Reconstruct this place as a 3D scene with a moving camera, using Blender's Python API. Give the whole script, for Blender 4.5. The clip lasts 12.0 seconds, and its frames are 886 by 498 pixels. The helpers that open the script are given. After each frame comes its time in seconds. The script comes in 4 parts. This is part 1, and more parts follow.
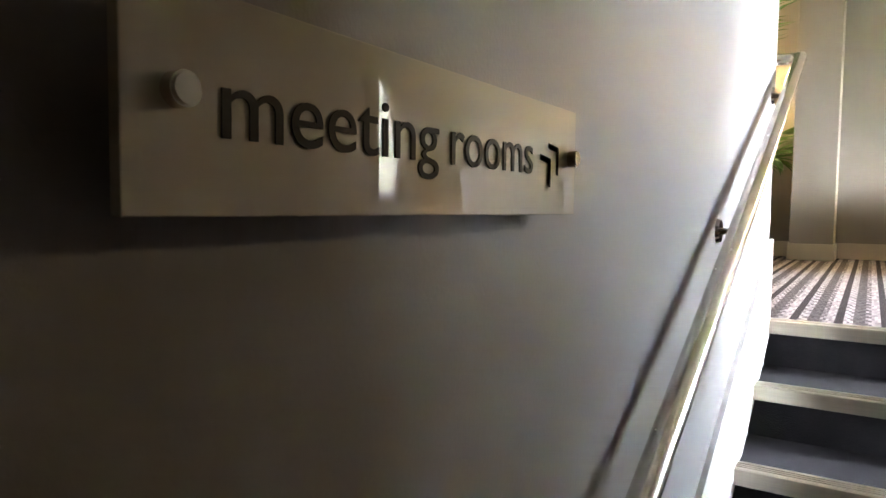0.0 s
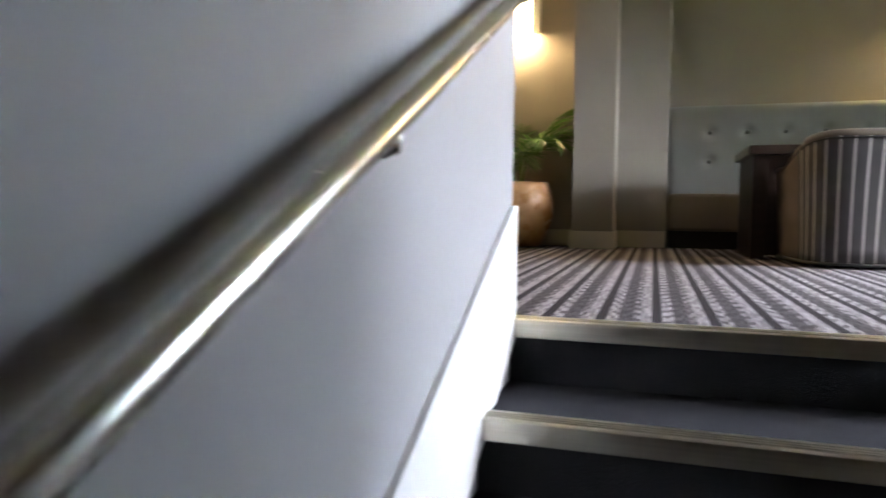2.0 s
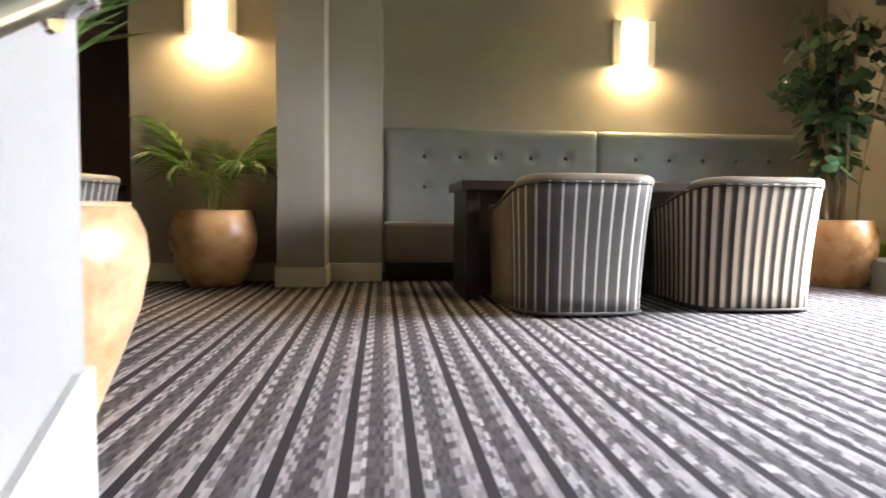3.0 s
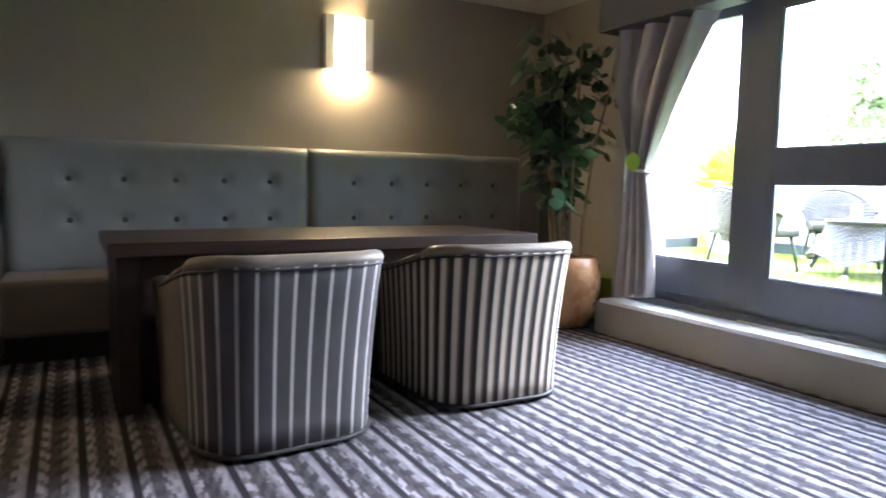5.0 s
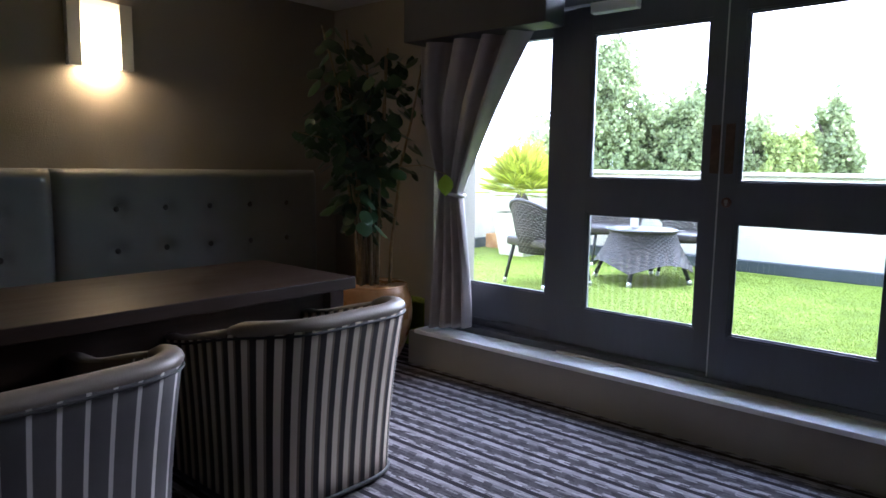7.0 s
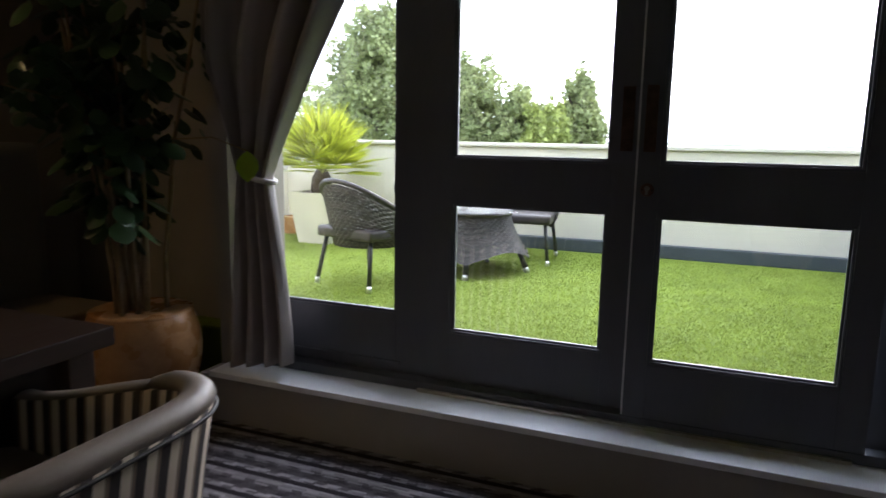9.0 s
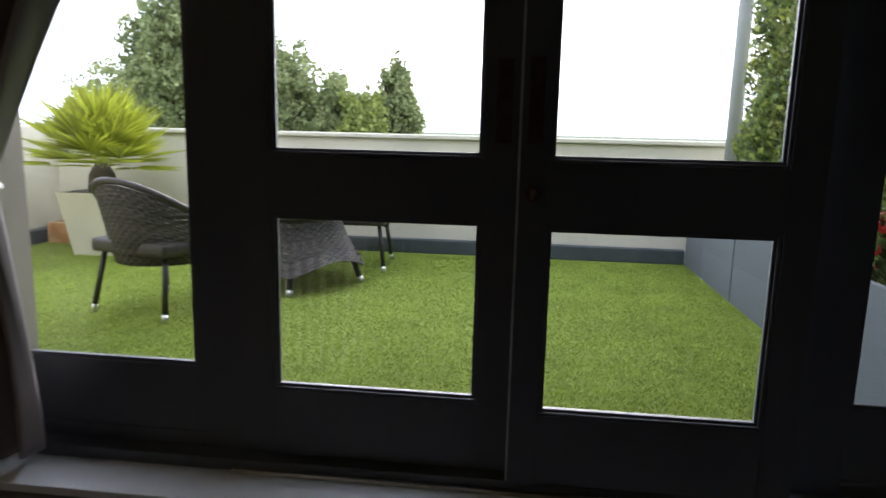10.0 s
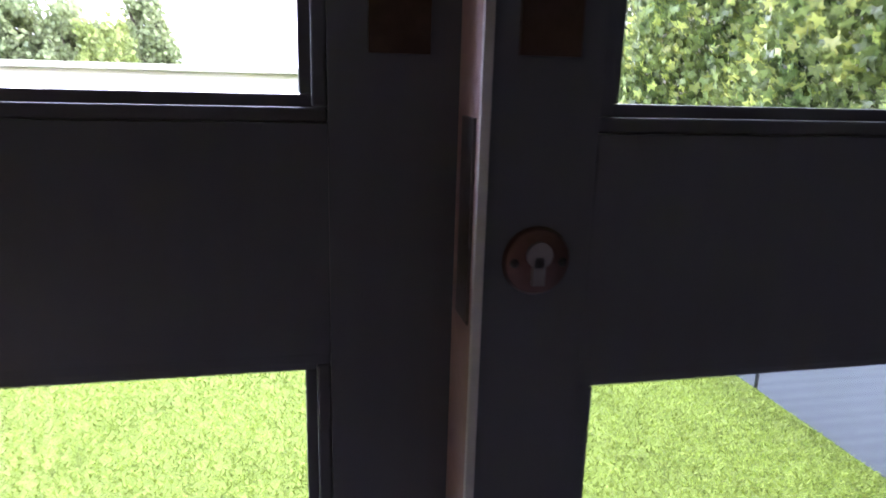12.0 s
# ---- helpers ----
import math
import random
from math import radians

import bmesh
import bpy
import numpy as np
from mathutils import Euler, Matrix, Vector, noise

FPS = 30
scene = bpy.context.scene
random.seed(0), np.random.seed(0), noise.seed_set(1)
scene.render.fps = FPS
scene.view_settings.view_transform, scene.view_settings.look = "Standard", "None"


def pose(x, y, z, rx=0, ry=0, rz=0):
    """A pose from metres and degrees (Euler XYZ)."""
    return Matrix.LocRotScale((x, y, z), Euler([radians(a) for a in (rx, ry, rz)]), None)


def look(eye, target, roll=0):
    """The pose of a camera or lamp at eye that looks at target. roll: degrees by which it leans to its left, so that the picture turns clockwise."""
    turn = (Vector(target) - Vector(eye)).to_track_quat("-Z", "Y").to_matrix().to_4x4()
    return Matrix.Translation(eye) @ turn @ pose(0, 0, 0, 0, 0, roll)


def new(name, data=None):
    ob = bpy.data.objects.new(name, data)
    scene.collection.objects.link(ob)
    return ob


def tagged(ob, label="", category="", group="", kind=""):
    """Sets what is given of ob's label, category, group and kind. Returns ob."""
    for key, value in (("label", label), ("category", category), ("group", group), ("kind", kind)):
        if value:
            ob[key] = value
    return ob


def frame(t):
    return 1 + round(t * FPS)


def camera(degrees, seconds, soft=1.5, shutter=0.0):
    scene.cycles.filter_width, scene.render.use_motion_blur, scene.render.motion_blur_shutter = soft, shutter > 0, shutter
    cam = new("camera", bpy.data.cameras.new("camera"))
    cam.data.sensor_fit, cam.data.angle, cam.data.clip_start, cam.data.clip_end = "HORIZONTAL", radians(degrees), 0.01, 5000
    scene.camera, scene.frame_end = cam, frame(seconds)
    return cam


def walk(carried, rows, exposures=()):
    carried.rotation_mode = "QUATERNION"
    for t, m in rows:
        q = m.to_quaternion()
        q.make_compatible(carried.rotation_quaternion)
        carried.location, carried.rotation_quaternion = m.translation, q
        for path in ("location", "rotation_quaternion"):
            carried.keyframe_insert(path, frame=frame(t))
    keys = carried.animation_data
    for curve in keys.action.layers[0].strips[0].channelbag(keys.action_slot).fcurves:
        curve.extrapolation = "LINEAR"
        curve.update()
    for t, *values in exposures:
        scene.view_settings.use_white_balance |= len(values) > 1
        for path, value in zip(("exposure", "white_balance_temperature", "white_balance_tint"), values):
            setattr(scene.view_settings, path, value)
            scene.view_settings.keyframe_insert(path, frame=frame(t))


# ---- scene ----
cam = camera(66.8, 12.0, soft=1.5, shutter=0.3)
PATH = [
    (0, (0.300, -2.611, 0.386), (-0.771, -0.927, 0.262), 0.7),
    (0.5, (0.288, -2.552, 0.374), (-0.780, -0.867, 0.258), 0.8),
    (1, (0.298, -2.380, 0.380), (-0.747, -0.680, 0.257), 1.2),
    (1.5, (0.322, -2.126, 0.328), (-0.650, -0.384, 0.202), 1.5),
    (2, (0.343, -1.684, 0.276), (-0.253, 0.222, 0.161), 0.6),
    (2.5, (0.406, -1.298, 0.358), (0.207, 0.689, 0.246), 0.8),
    (3, (0.431, -1.012, 0.523), (0.613, 0.976, 0.405), 0.5),
    (3.2, (0.497, -0.915, 0.577), (0.747, 1.065, 0.449), 0.5),
    (4.8, (0.72, -0.109, 0.878), (1.56, 1.697, 0.696), 1.0),
    (5, (0.764, -0.045, 0.931), (1.733, 1.694, 0.743), 1.0),
    (5.5, (0.813, 0.174, 0.984), (1.994, 1.776, 0.788), 0.8),
    (6, (0.825, 0.332, 1.036), (2.133, 1.832, 0.839), 0.8),
    (6.5, (0.867, 0.438, 1.193), (2.276, 1.842, 0.983), 0.6),
    (6.7, (0.856, 0.43, 1.198), (2.301, 1.794, 0.975), 0.7),
    (8.5, (1.334, 1.081, 1.237), (3.052, 2.049, 0.906), 0.8),
    (9, (1.573, 1.263, 1.221), (3.402, 2.001, 0.893), 1.0),
    (9.5, (1.882, 1.41, 1.232), (3.788, 1.916, 0.898), 1.0),
    (10, (2.167, 1.503, 1.213), (4.124, 1.727, 0.867), 1.4),
    (10.5, (2.515, 1.542, 1.187), (4.484, 1.562, 0.838), 1.5),
    (11, (2.888, 1.609, 1.198), (4.85, 1.457, 0.839), 1.5),
    (11.5, (3.203, 1.626, 1.168), (5.143, 1.306, 0.801), 1.7),
    (12, (3.502, 1.621, 1.173), (5.392, 1.203, 0.67), 1.7),
]

EXPOSURES = [
    (0.0, 6.0, 6100, 11), (1.0, 5.7, 5700, 12), (2.0, 4.7, 5800, 12), (2.5, 4.3, 6000, 12), (3.2, 5.25, 6100, 11), (4.8, 4.4, 5300, 14), (5.5, 3.7, 5200, 16), (6.7, 2.6, 5100, 19),
    (8.3, 1.6, 5700, 16), (9.0, 1.3, 6000, 16), (9.5, 1.0, 6200, 16), (10.5, 0.2, 6200, 17), (11.0, 0.6, 6100, 18), (11.5, 1.1, 5900, 22), (12.0, 2.3, 5600, 31),
]
walk(cam, [(t, look(eye, target, roll)) for t, eye, target, roll in PATH], EXPOSURES)

# ---- world and light ----
world = bpy.data.worlds.new("world")
scene.world = world
world.use_nodes = True
wn, wl = world.node_tree.nodes, world.node_tree.links
sky = wn.new("ShaderNodeTexSky")
sky.sky_type, sky.sun_disc = "NISHITA", False
sky.sun_elevation, sky.sun_rotation = radians(28), radians(93)
sky.air_density, sky.dust_density, sky.ozone_density = 1.0, 6.0, 1.0
haze = wn.new("ShaderNodeMixRGB")
haze.inputs[0].default_value = 0.75
haze.inputs[2].default_value = (16.6, 17.8, 20.2, 1)
wl.new(sky.outputs[0], haze.inputs[1])
wl.new(haze.outputs[0], wn["Background"].inputs[0])
wn["Background"].inputs[1].default_value = 0.15
sun = new("sun", bpy.data.lights.new("sun", "SUN"))
sun.data.energy, sun.data.angle, sun.data.color = 2.0, radians(60), (1, 0.98, 0.95)
sun.matrix_world = look((0, 0, 0), (-0.85, 0.05, -0.45))


# ---- materials ----
def mat(name, colour, rough=0.6, metal=0.0, scale=8.0, vary=0.15, bump=0.1, bscale=120.0, stretch=(1, 1, 1), second=None, spec=0.5, random_tint=0.0):
    """A surface with stains at one scale and grain at another."""
    m = bpy.data.materials.new(name)
    m.use_nodes = True
    n, l = m.node_tree.nodes, m.node_tree.links
    p = n["Principled BSDF"]
    p.inputs["Roughness"].default_value, p.inputs["Metallic"].default_value = rough, metal
    p.inputs["Specular IOR Level"].default_value = spec
    tc, mp = n.new("ShaderNodeTexCoord"), n.new("ShaderNodeMapping")
    mp.inputs["Scale"].default_value = stretch
    l.new(tc.outputs["Object"], mp.inputs[0])
    big, small = n.new("ShaderNodeTexNoise"), n.new("ShaderNodeTexNoise")
    big.inputs["Scale"].default_value, small.inputs["Scale"].default_value = scale, bscale
    big.inputs["Detail"].default_value = 6
    small.inputs["Detail"].default_value = 3
    l.new(mp.outputs[0], big.inputs[0])
    l.new(mp.outputs[0], small.inputs[0])
    ramp = n.new("ShaderNodeValToRGB")
    ramp.color_ramp.elements[0].position, ramp.color_ramp.elements[1].position = 0.3, 0.7
    c2 = second or tuple(c * (1 - vary) for c in colour)
    ramp.color_ramp.elements[0].color, ramp.color_ramp.elements[1].color = (*c2, 1), (*colour, 1)
    mixv = n.new("ShaderNodeMath")
    mixv.operation = "MULTIPLY_ADD"
    mixv.inputs[1].default_value, mixv.inputs[2].default_value = 0.35, -0.175
    l.new(small.outputs[0], mixv.inputs[0])
    add = n.new("ShaderNodeMath")
    l.new(big.outputs[0], add.inputs[0])
    l.new(mixv.outputs[0], add.inputs[1])
    l.new(add.outputs[0], ramp.inputs[0])
    out = ramp.outputs[0]
    if random_tint:
        info, hsv = n.new("ShaderNodeNewGeometry"), n.new("ShaderNodeHueSaturation")
        mr = n.new("ShaderNodeMapRange")
        mr.inputs[3].default_value, mr.inputs[4].default_value = 1 - random_tint, 1 + random_tint
        l.new(info.outputs["Random Per Island"], mr.inputs[0])
        l.new(mr.outputs[0], hsv.inputs["Value"])
        l.new(out, hsv.inputs["Color"])
        out = hsv.outputs[0]
    l.new(out, p.inputs["Base Color"])
    rr = n.new("ShaderNodeMapRange")
    rr.inputs[3].default_value, rr.inputs[4].default_value = max(rough - 0.08, 0.02), min(rough + 0.08, 1)
    l.new(big.outputs[0], rr.inputs[0])
    l.new(rr.outputs[0], p.inputs["Roughness"])
    if bump:
        b = n.new("ShaderNodeBump")
        b.inputs["Strength"].default_value, b.inputs["Distance"].default_value = bump, 0.004
        l.new(small.outputs[0], b.inputs["Height"])
        l.new(b.outputs[0], p.inputs["Normal"])
    return m


def stripe_mat(name, ground, line, pitch, width, rough=0.85, second_line=None):
    """Woven upholstery with lines along its height, spaced in metres along the cloth (UV)."""
    m = mat(name, ground, rough, vary=0.25, bump=0.25, bscale=500)
    n, l = m.node_tree.nodes, m.node_tree.links
    p = n["Principled BSDF"]
    uv, sep = n.new("ShaderNodeUVMap"), n.new("ShaderNodeSeparateXYZ")
    l.new(uv.outputs[0], sep.inputs[0])
    div, fr, lt = n.new("ShaderNodeMath"), n.new("ShaderNodeMath"), n.new("ShaderNodeMath")
    div.operation, div.inputs[1].default_value = "DIVIDE", pitch
    fr.operation = "FRACT"
    lt.operation, lt.inputs[1].default_value = "LESS_THAN", width
    l.new(sep.outputs[0], div.inputs[0])
    l.new(div.outputs[0], fr.inputs[0])
    l.new(fr.outputs[0], lt.inputs[0])
    mix = n.new("ShaderNodeMixRGB")
    old = p.inputs["Base Color"].links[0].from_socket
    l.new(lt.outputs[0], mix.inputs[0])
    l.new(old, mix.inputs[1])
    mix.inputs[2].default_value = (*line, 1)
    last = mix
    if second_line:
        lt2, gt2, both, mix2 = (n.new("ShaderNodeMath"), n.new("ShaderNodeMath"), n.new("ShaderNodeMath"), n.new("ShaderNodeMixRGB"))
        lt2.operation, lt2.inputs[1].default_value = "LESS_THAN", width + second_line[1]
        gt2.operation, gt2.inputs[1].default_value = "GREATER_THAN", width
        both.operation = "MULTIPLY"
        l.new(fr.outputs[0], lt2.inputs[0])
        l.new(fr.outputs[0], gt2.inputs[0])
        l.new(lt2.outputs[0], both.inputs[0])
        l.new(gt2.outputs[0], both.inputs[1])
        l.new(both.outputs[0], mix2.inputs[0])
        l.new(mix.outputs[0], mix2.inputs[1])
        mix2.inputs[2].default_value = (*second_line[0], 1)
        last = mix2
    l.new(last.outputs[0], p.inputs["Base Color"])
    return m


def carpet_mat():
    """Loop pile in stripes that run along y: a plain dark line every 14 cm and streaky pale bands between."""
    m = bpy.data.materials.new("striped_carpet")
    m.use_nodes = True
    n, l = m.node_tree.nodes, m.node_tree.links
    p = n["Principled BSDF"]
    p.inputs["Roughness"].default_value = 0.95
    p.inputs["Specular IOR Level"].default_value = 0.1
    tc, sep = n.new("ShaderNodeTexCoord"), n.new("ShaderNodeSeparateXYZ")
    l.new(tc.outputs["Object"], sep.inputs[0])

    def m2(op, a, b):
        q = n.new("ShaderNodeMath")
        q.operation = op
        for k, v in enumerate((a, b)):
            if v is None:
                continue
            if isinstance(v, (int, float)):
                q.inputs[k].default_value = v
            else:
                l.new(v, q.inputs[k])
        q.inputs[2].default_value = 1.6
        return q.outputs[0]

    u = m2("FRACT", m2("DIVIDE", m2("SUBTRACT", sep.outputs[0], 0.485 - 1.4 * 10), 0.14), None)
    col = m2("FLOOR", m2("DIVIDE", m2("SUBTRACT", sep.outputs[0], 0.485 - 1.4 * 10), 0.14 / 15), None)
    place = m2("MODULO", col, 15.0)
    shift = n.new("ShaderNodeTexWhiteNoise")
    shift.noise_dimensions = "1D"
    l.new(col, shift.inputs["W"])
    along = m2("ADD", m2("DIVIDE", sep.outputs[1], 0.05), m2("MULTIPLY", shift.outputs[0], 7.0))
    cells = n.new("ShaderNodeCombineXYZ")
    l.new(col, cells.inputs[0])
    l.new(m2("FLOOR", along, None), cells.inputs[1])
    white = n.new("ShaderNodeTexWhiteNoise")
    l.new(cells.outputs[0], white.inputs[0])
    # loops alternate pale and dark along the checked columns
    odd = m2("LESS_THAN", m2("MODULO", along, 2.0), 1.15)
    check = m2("ADD", m2("ADD", m2("MULTIPLY", odd, 0.30), 0.16), m2("MULTIPLY", white.outputs[0], 0.30))
    solid = m2("ADD", 0.56, m2("MULTIPLY", white.outputs[0], 0.30))
    is_solid = m2("GREATER_THAN", place, 11.5)
    pale = m2("ADD", m2("MULTIPLY", is_solid, solid), m2("MULTIPLY", m2("SUBTRACT", 1.0, is_solid), check))
    near_line = m2("MULTIPLY", m2("LESS_THAN", place, 5.5), 0.16)
    dim = m2("SUBTRACT", 1.0, m2("MULTIPLY", m2("COMPARE", place, 7.5), 0.5))
    val = m2("MULTIPLY", m2("MULTIPLY", m2("ADD", pale, near_line), dim), m2("GREATER_THAN", u, 0.19))
    ramp = n.new("ShaderNodeValToRGB")
    ramp.color_ramp.elements[0].color = (0.034, 0.029, 0.034, 1)
    ramp.color_ramp.elements[1].color = (0.52, 0.485, 0.51, 1)
    k = ramp.color_ramp.elements.new(0.45)
    k.color = (0.13, 0.115, 0.125, 1)
    l.new(val, ramp.inputs[0])
    fine = n.new("ShaderNodeTexNoise")
    fine.inputs["Scale"].default_value = 350
    l.new(tc.outputs["Object"], fine.inputs[0])
    mul = n.new("ShaderNodeMixRGB")
    mul.blend_type, mul.inputs[0].default_value = "MULTIPLY", 0.5
    l.new(ramp.outputs[0], mul.inputs[1])
    l.new(fine.outputs[0], mul.inputs[2])
    l.new(mul.outputs[0], p.inputs["Base Color"])
    b = n.new("ShaderNodeBump")
    b.inputs["Strength"].default_value, b.inputs["Distance"].default_value = 0.6, 0.004
    l.new(fine.outputs[0], b.inputs["Height"])
    l.new(b.outputs[0], p.inputs["Normal"])
    return m


def translucent(m, share):
    """Let light through a thin leaf."""
    n, l = m.node_tree.nodes, m.node_tree.links
    p = n["Principled BSDF"]
    t, mx = n.new("ShaderNodeBsdfTranslucent"), n.new("ShaderNodeMixShader")
    l.new(p.inputs["Base Color"].links[0].from_socket, t.inputs[0])
    mx.inputs[0].default_value = share
    l.new(p.outputs[0], mx.inputs[1])
    l.new(t.outputs[0], mx.inputs[2])
    l.new(mx.outputs[0], n["Material Output"].inputs[0])
    return m


def sign_mat():
    """Cream back-painted glass: a flat mirror-smooth face over a matt colour."""
    m = mat("back_painted_sign_glass", (0.40, 0.37, 0.31), 0.5, scale=3, vary=0.04, bump=0)
    p = m.node_tree.nodes["Principled BSDF"]
    p.inputs["Coat Weight"].default_value = 1.0
    p.inputs["Coat Roughness"].default_value = 0.0
    p.inputs["Coat IOR"].default_value = 1.6
    return m


def glass_mat():
    m = bpy.data.materials.new("window_glass")
    m.use_nodes = True
    n, l = m.node_tree.nodes, m.node_tree.links
    n.remove(n["Principled BSDF"])
    t, g, mx = n.new("ShaderNodeBsdfTransparent"), n.new("ShaderNodeBsdfGlossy"), n.new("ShaderNodeMixShader")
    g.inputs["Roughness"].default_value = 0.01
    t.inputs[0].default_value = (0.97, 0.985, 0.98, 1)
    mx.inputs[0].default_value = 0.05
    l.new(t.outputs[0], mx.inputs[1])
    l.new(g.outputs[0], mx.inputs[2])
    l.new(mx.outputs[0], n["Material Output"].inputs[0])
    return m


def glow_mat(name, colour, strength):
    m = bpy.data.materials.new(name)
    m.use_nodes = True
    p = m.node_tree.nodes["Principled BSDF"]
    p.inputs["Base Color"].default_value = (0.8, 0.78, 0.7, 1)
    p.inputs["Emission Color"].default_value = (*colour, 1)
    p.inputs["Emission Strength"].default_value = strength
    return m


WALL = mat("greige_wall_paint", (0.325, 0.295, 0.25), 0.75, scale=2.5, vary=0.08, bump=0.5, bscale=150, spec=0.25)
STAIRWALL = mat("grey_wall_paint", (0.27, 0.265, 0.27), 0.55, scale=2.0, vary=0.07, bump=0.12, bscale=180, spec=0.35)
CEIL = mat("ceiling_paint", (0.62, 0.60, 0.56), 0.9, scale=2, vary=0.05, bump=0.1)
WHITE = mat("white_gloss_paint", (0.78, 0.76, 0.72), 0.4, scale=5, vary=0.07, bump=0.05)
SKIRT = mat("grey_white_skirting_paint", (0.56, 0.56, 0.55), 0.4, scale=5, vary=0.07, bump=0.05)
CREAM = mat("cream_skirting_paint", (0.62, 0.56, 0.45), 0.45, scale=5, vary=0.08, bump=0.05)
CARPET = carpet_mat()
TREAD = mat("dark_stair_carpet", (0.035, 0.035, 0.042), 0.9, scale=12, vary=0.3, bump=0.5, bscale=300, spec=0.15)
ALU = mat("brushed_nosing_metal", (0.62, 0.58, 0.50), 0.32, 1.0, scale=20, vary=0.15, bump=0.05, bscale=200, stretch=(0.1, 8, 8))
STEEL = mat("brushed_steel", (0.70, 0.68, 0.62), 0.24, 1.0, scale=10, vary=0.08, bump=0.04, bscale=90, stretch=(6, 0.2, 6))
CHROME = mat("polished_steel", (0.75, 0.74, 0.72), 0.12, 1.0, scale=15, vary=0.05, bump=0)
FRAME = mat("dark_slate_joinery_paint", (0.10, 0.108, 0.125), 0.38, scale=6, vary=0.15, bump=0.08, bscale=60, stretch=(1, 1, 0.2))
NAVY = mat("dark_header_paint", (0.05, 0.052, 0.065), 0.6, scale=4, vary=0.2, bump=0.1)
SILLM = mat("grey_sill_paint", (0.80, 0.81, 0.83), 0.42, scale=5, vary=0.12, bump=0.08)
RISER = mat("pale_plinth_paint", (0.30, 0.275, 0.24), 0.6, scale=4, vary=0.08, bump=0.1)
BEAD = mat("worn_bead_paint", (0.42, 0.43, 0.44), 0.4, scale=18, vary=0.35, bump=0.1)
EDGE = mat("bare_door_edge_paint", (0.36, 0.24, 0.22), 0.55, scale=14, vary=0.3, bump=0.2, bscale=70)
EDGEW = mat("pale_meeting_edge_paint", (0.62, 0.62, 0.62), 0.5, scale=14, vary=0.3, bump=0.1)
BENCHM = mat("grey_faux_leather", (0.205, 0.21, 0.195), 0.45, scale=4, vary=0.12, bump=0.25, bscale=220)
BUTTON = mat("dark_grey_button_leather", (0.07, 0.07, 0.066), 0.45, scale=8, vary=0.15, bump=0.1)
BENCHS = mat("taupe_faux_leather", (0.21, 0.175, 0.14), 0.45, scale=4, vary=0.12, bump=0.25, bscale=220)
BLACK = mat("black_plinth_board", (0.02, 0.019, 0.018), 0.6, scale=5, vary=0.3, bump=0.1)
WOOD = mat("dark_wenge_wood", (0.032, 0.018, 0.012), 0.42, scale=5, vary=0.5, bump=0.1, bscale=90, stretch=(0.4, 6, 6), spec=0.25)
POT = mat("tan_mosaic_glaze", (0.55, 0.30, 0.13), 0.28, scale=9, second=(0.40, 0.20, 0.08), bump=0.2, bscale=40)
POTL = mat("honey_mosaic_glaze", (0.58, 0.42, 0.26), 0.32, scale=7, second=(0.36, 0.20, 0.09), bump=0.2, bscale=40)
SOIL = mat("potting_soil", (0.03, 0.02, 0.014), 0.95, scale=20, vary=0.4, bump=1.0)
LEAF = mat("dark_green_leaf", (0.045, 0.095, 0.035), 0.35, scale=6, vary=0.35, bump=0.05, random_tint=0.35)
# far brighter than LEAF: the glow of window light behind is in this colour
LEAFY = translucent(mat("backlit_young_green_leaf", (0.50, 0.72, 0.04), 0.45, scale=6, vary=0.15, bump=0.05), 0.55)
PALML = translucent(mat("palm_leaf", (0.09, 0.16, 0.035), 0.4, scale=8, vary=0.35, bump=0.05, random_tint=0.3), 0.3)
FANL = translucent(mat("yellow_green_fan_palm_leaf", (0.42, 0.47, 0.05), 0.45, scale=8, vary=0.35, bump=0.05, random_tint=0.4), 0.45)
CANE = mat("pale_plant_cane", (0.30, 0.22, 0.13), 0.7, scale=20, vary=0.4, bump=0.4)
CURTAIN = mat("taupe_satin_curtain", (0.33, 0.295, 0.285), 0.32, scale=5, vary=0.15, bump=0.2, bscale=400, spec=0.6)
TIE = mat("silver_tieback_cord", (0.55, 0.54, 0.52), 0.5, scale=40, vary=0.3, bump=0.4)
SIGNM = sign_mat()
SIGNT = mat("charcoal_lettering", (0.035, 0.033, 0.032), 0.6, scale=5, vary=0.1, bump=0, spec=0.2)
SHADE = glow_mat("lit_lamp_glass", (1.0, 0.70, 0.32), 4.0)
# the shade is brightest where the bulb sits behind it
sn, sl = SHADE.node_tree.nodes, SHADE.node_tree.links
stc, ssep, smr = sn.new("ShaderNodeTexCoord"), sn.new("ShaderNodeSeparateXYZ"), sn.new("ShaderNodeMapRange")
smr.inputs[1].default_value, smr.inputs[2].default_value, smr.inputs[3].default_value, smr.inputs[4].default_value = 0.15, -0.10, 0.35, 5.0
sl.new(stc.outputs["Object"], ssep.inputs[0])
sl.new(ssep.outputs[2], smr.inputs[0])
sl.new(smr.outputs[0], sn["Principled BSDF"].inputs["Emission Strength"])
BULB = glow_mat("lamp_bulb_glow", (1.0, 0.66, 0.29), 58.0)
LAMPW = mat("frosted_white_lamp_plate", (0.75, 0.73, 0.68), 0.35, scale=5, vary=0.05, bump=0)
GLASS = glass_mat()
# turf ground, darker than BLADE: the blades' own shade is in its colour
GRASSM = mat("shaded_turf_base", (0.20, 0.265, 0.045), 0.85, scale=210.0, second=(0.15, 0.20, 0.03), bump=0.3, bscale=420, spec=0.15)
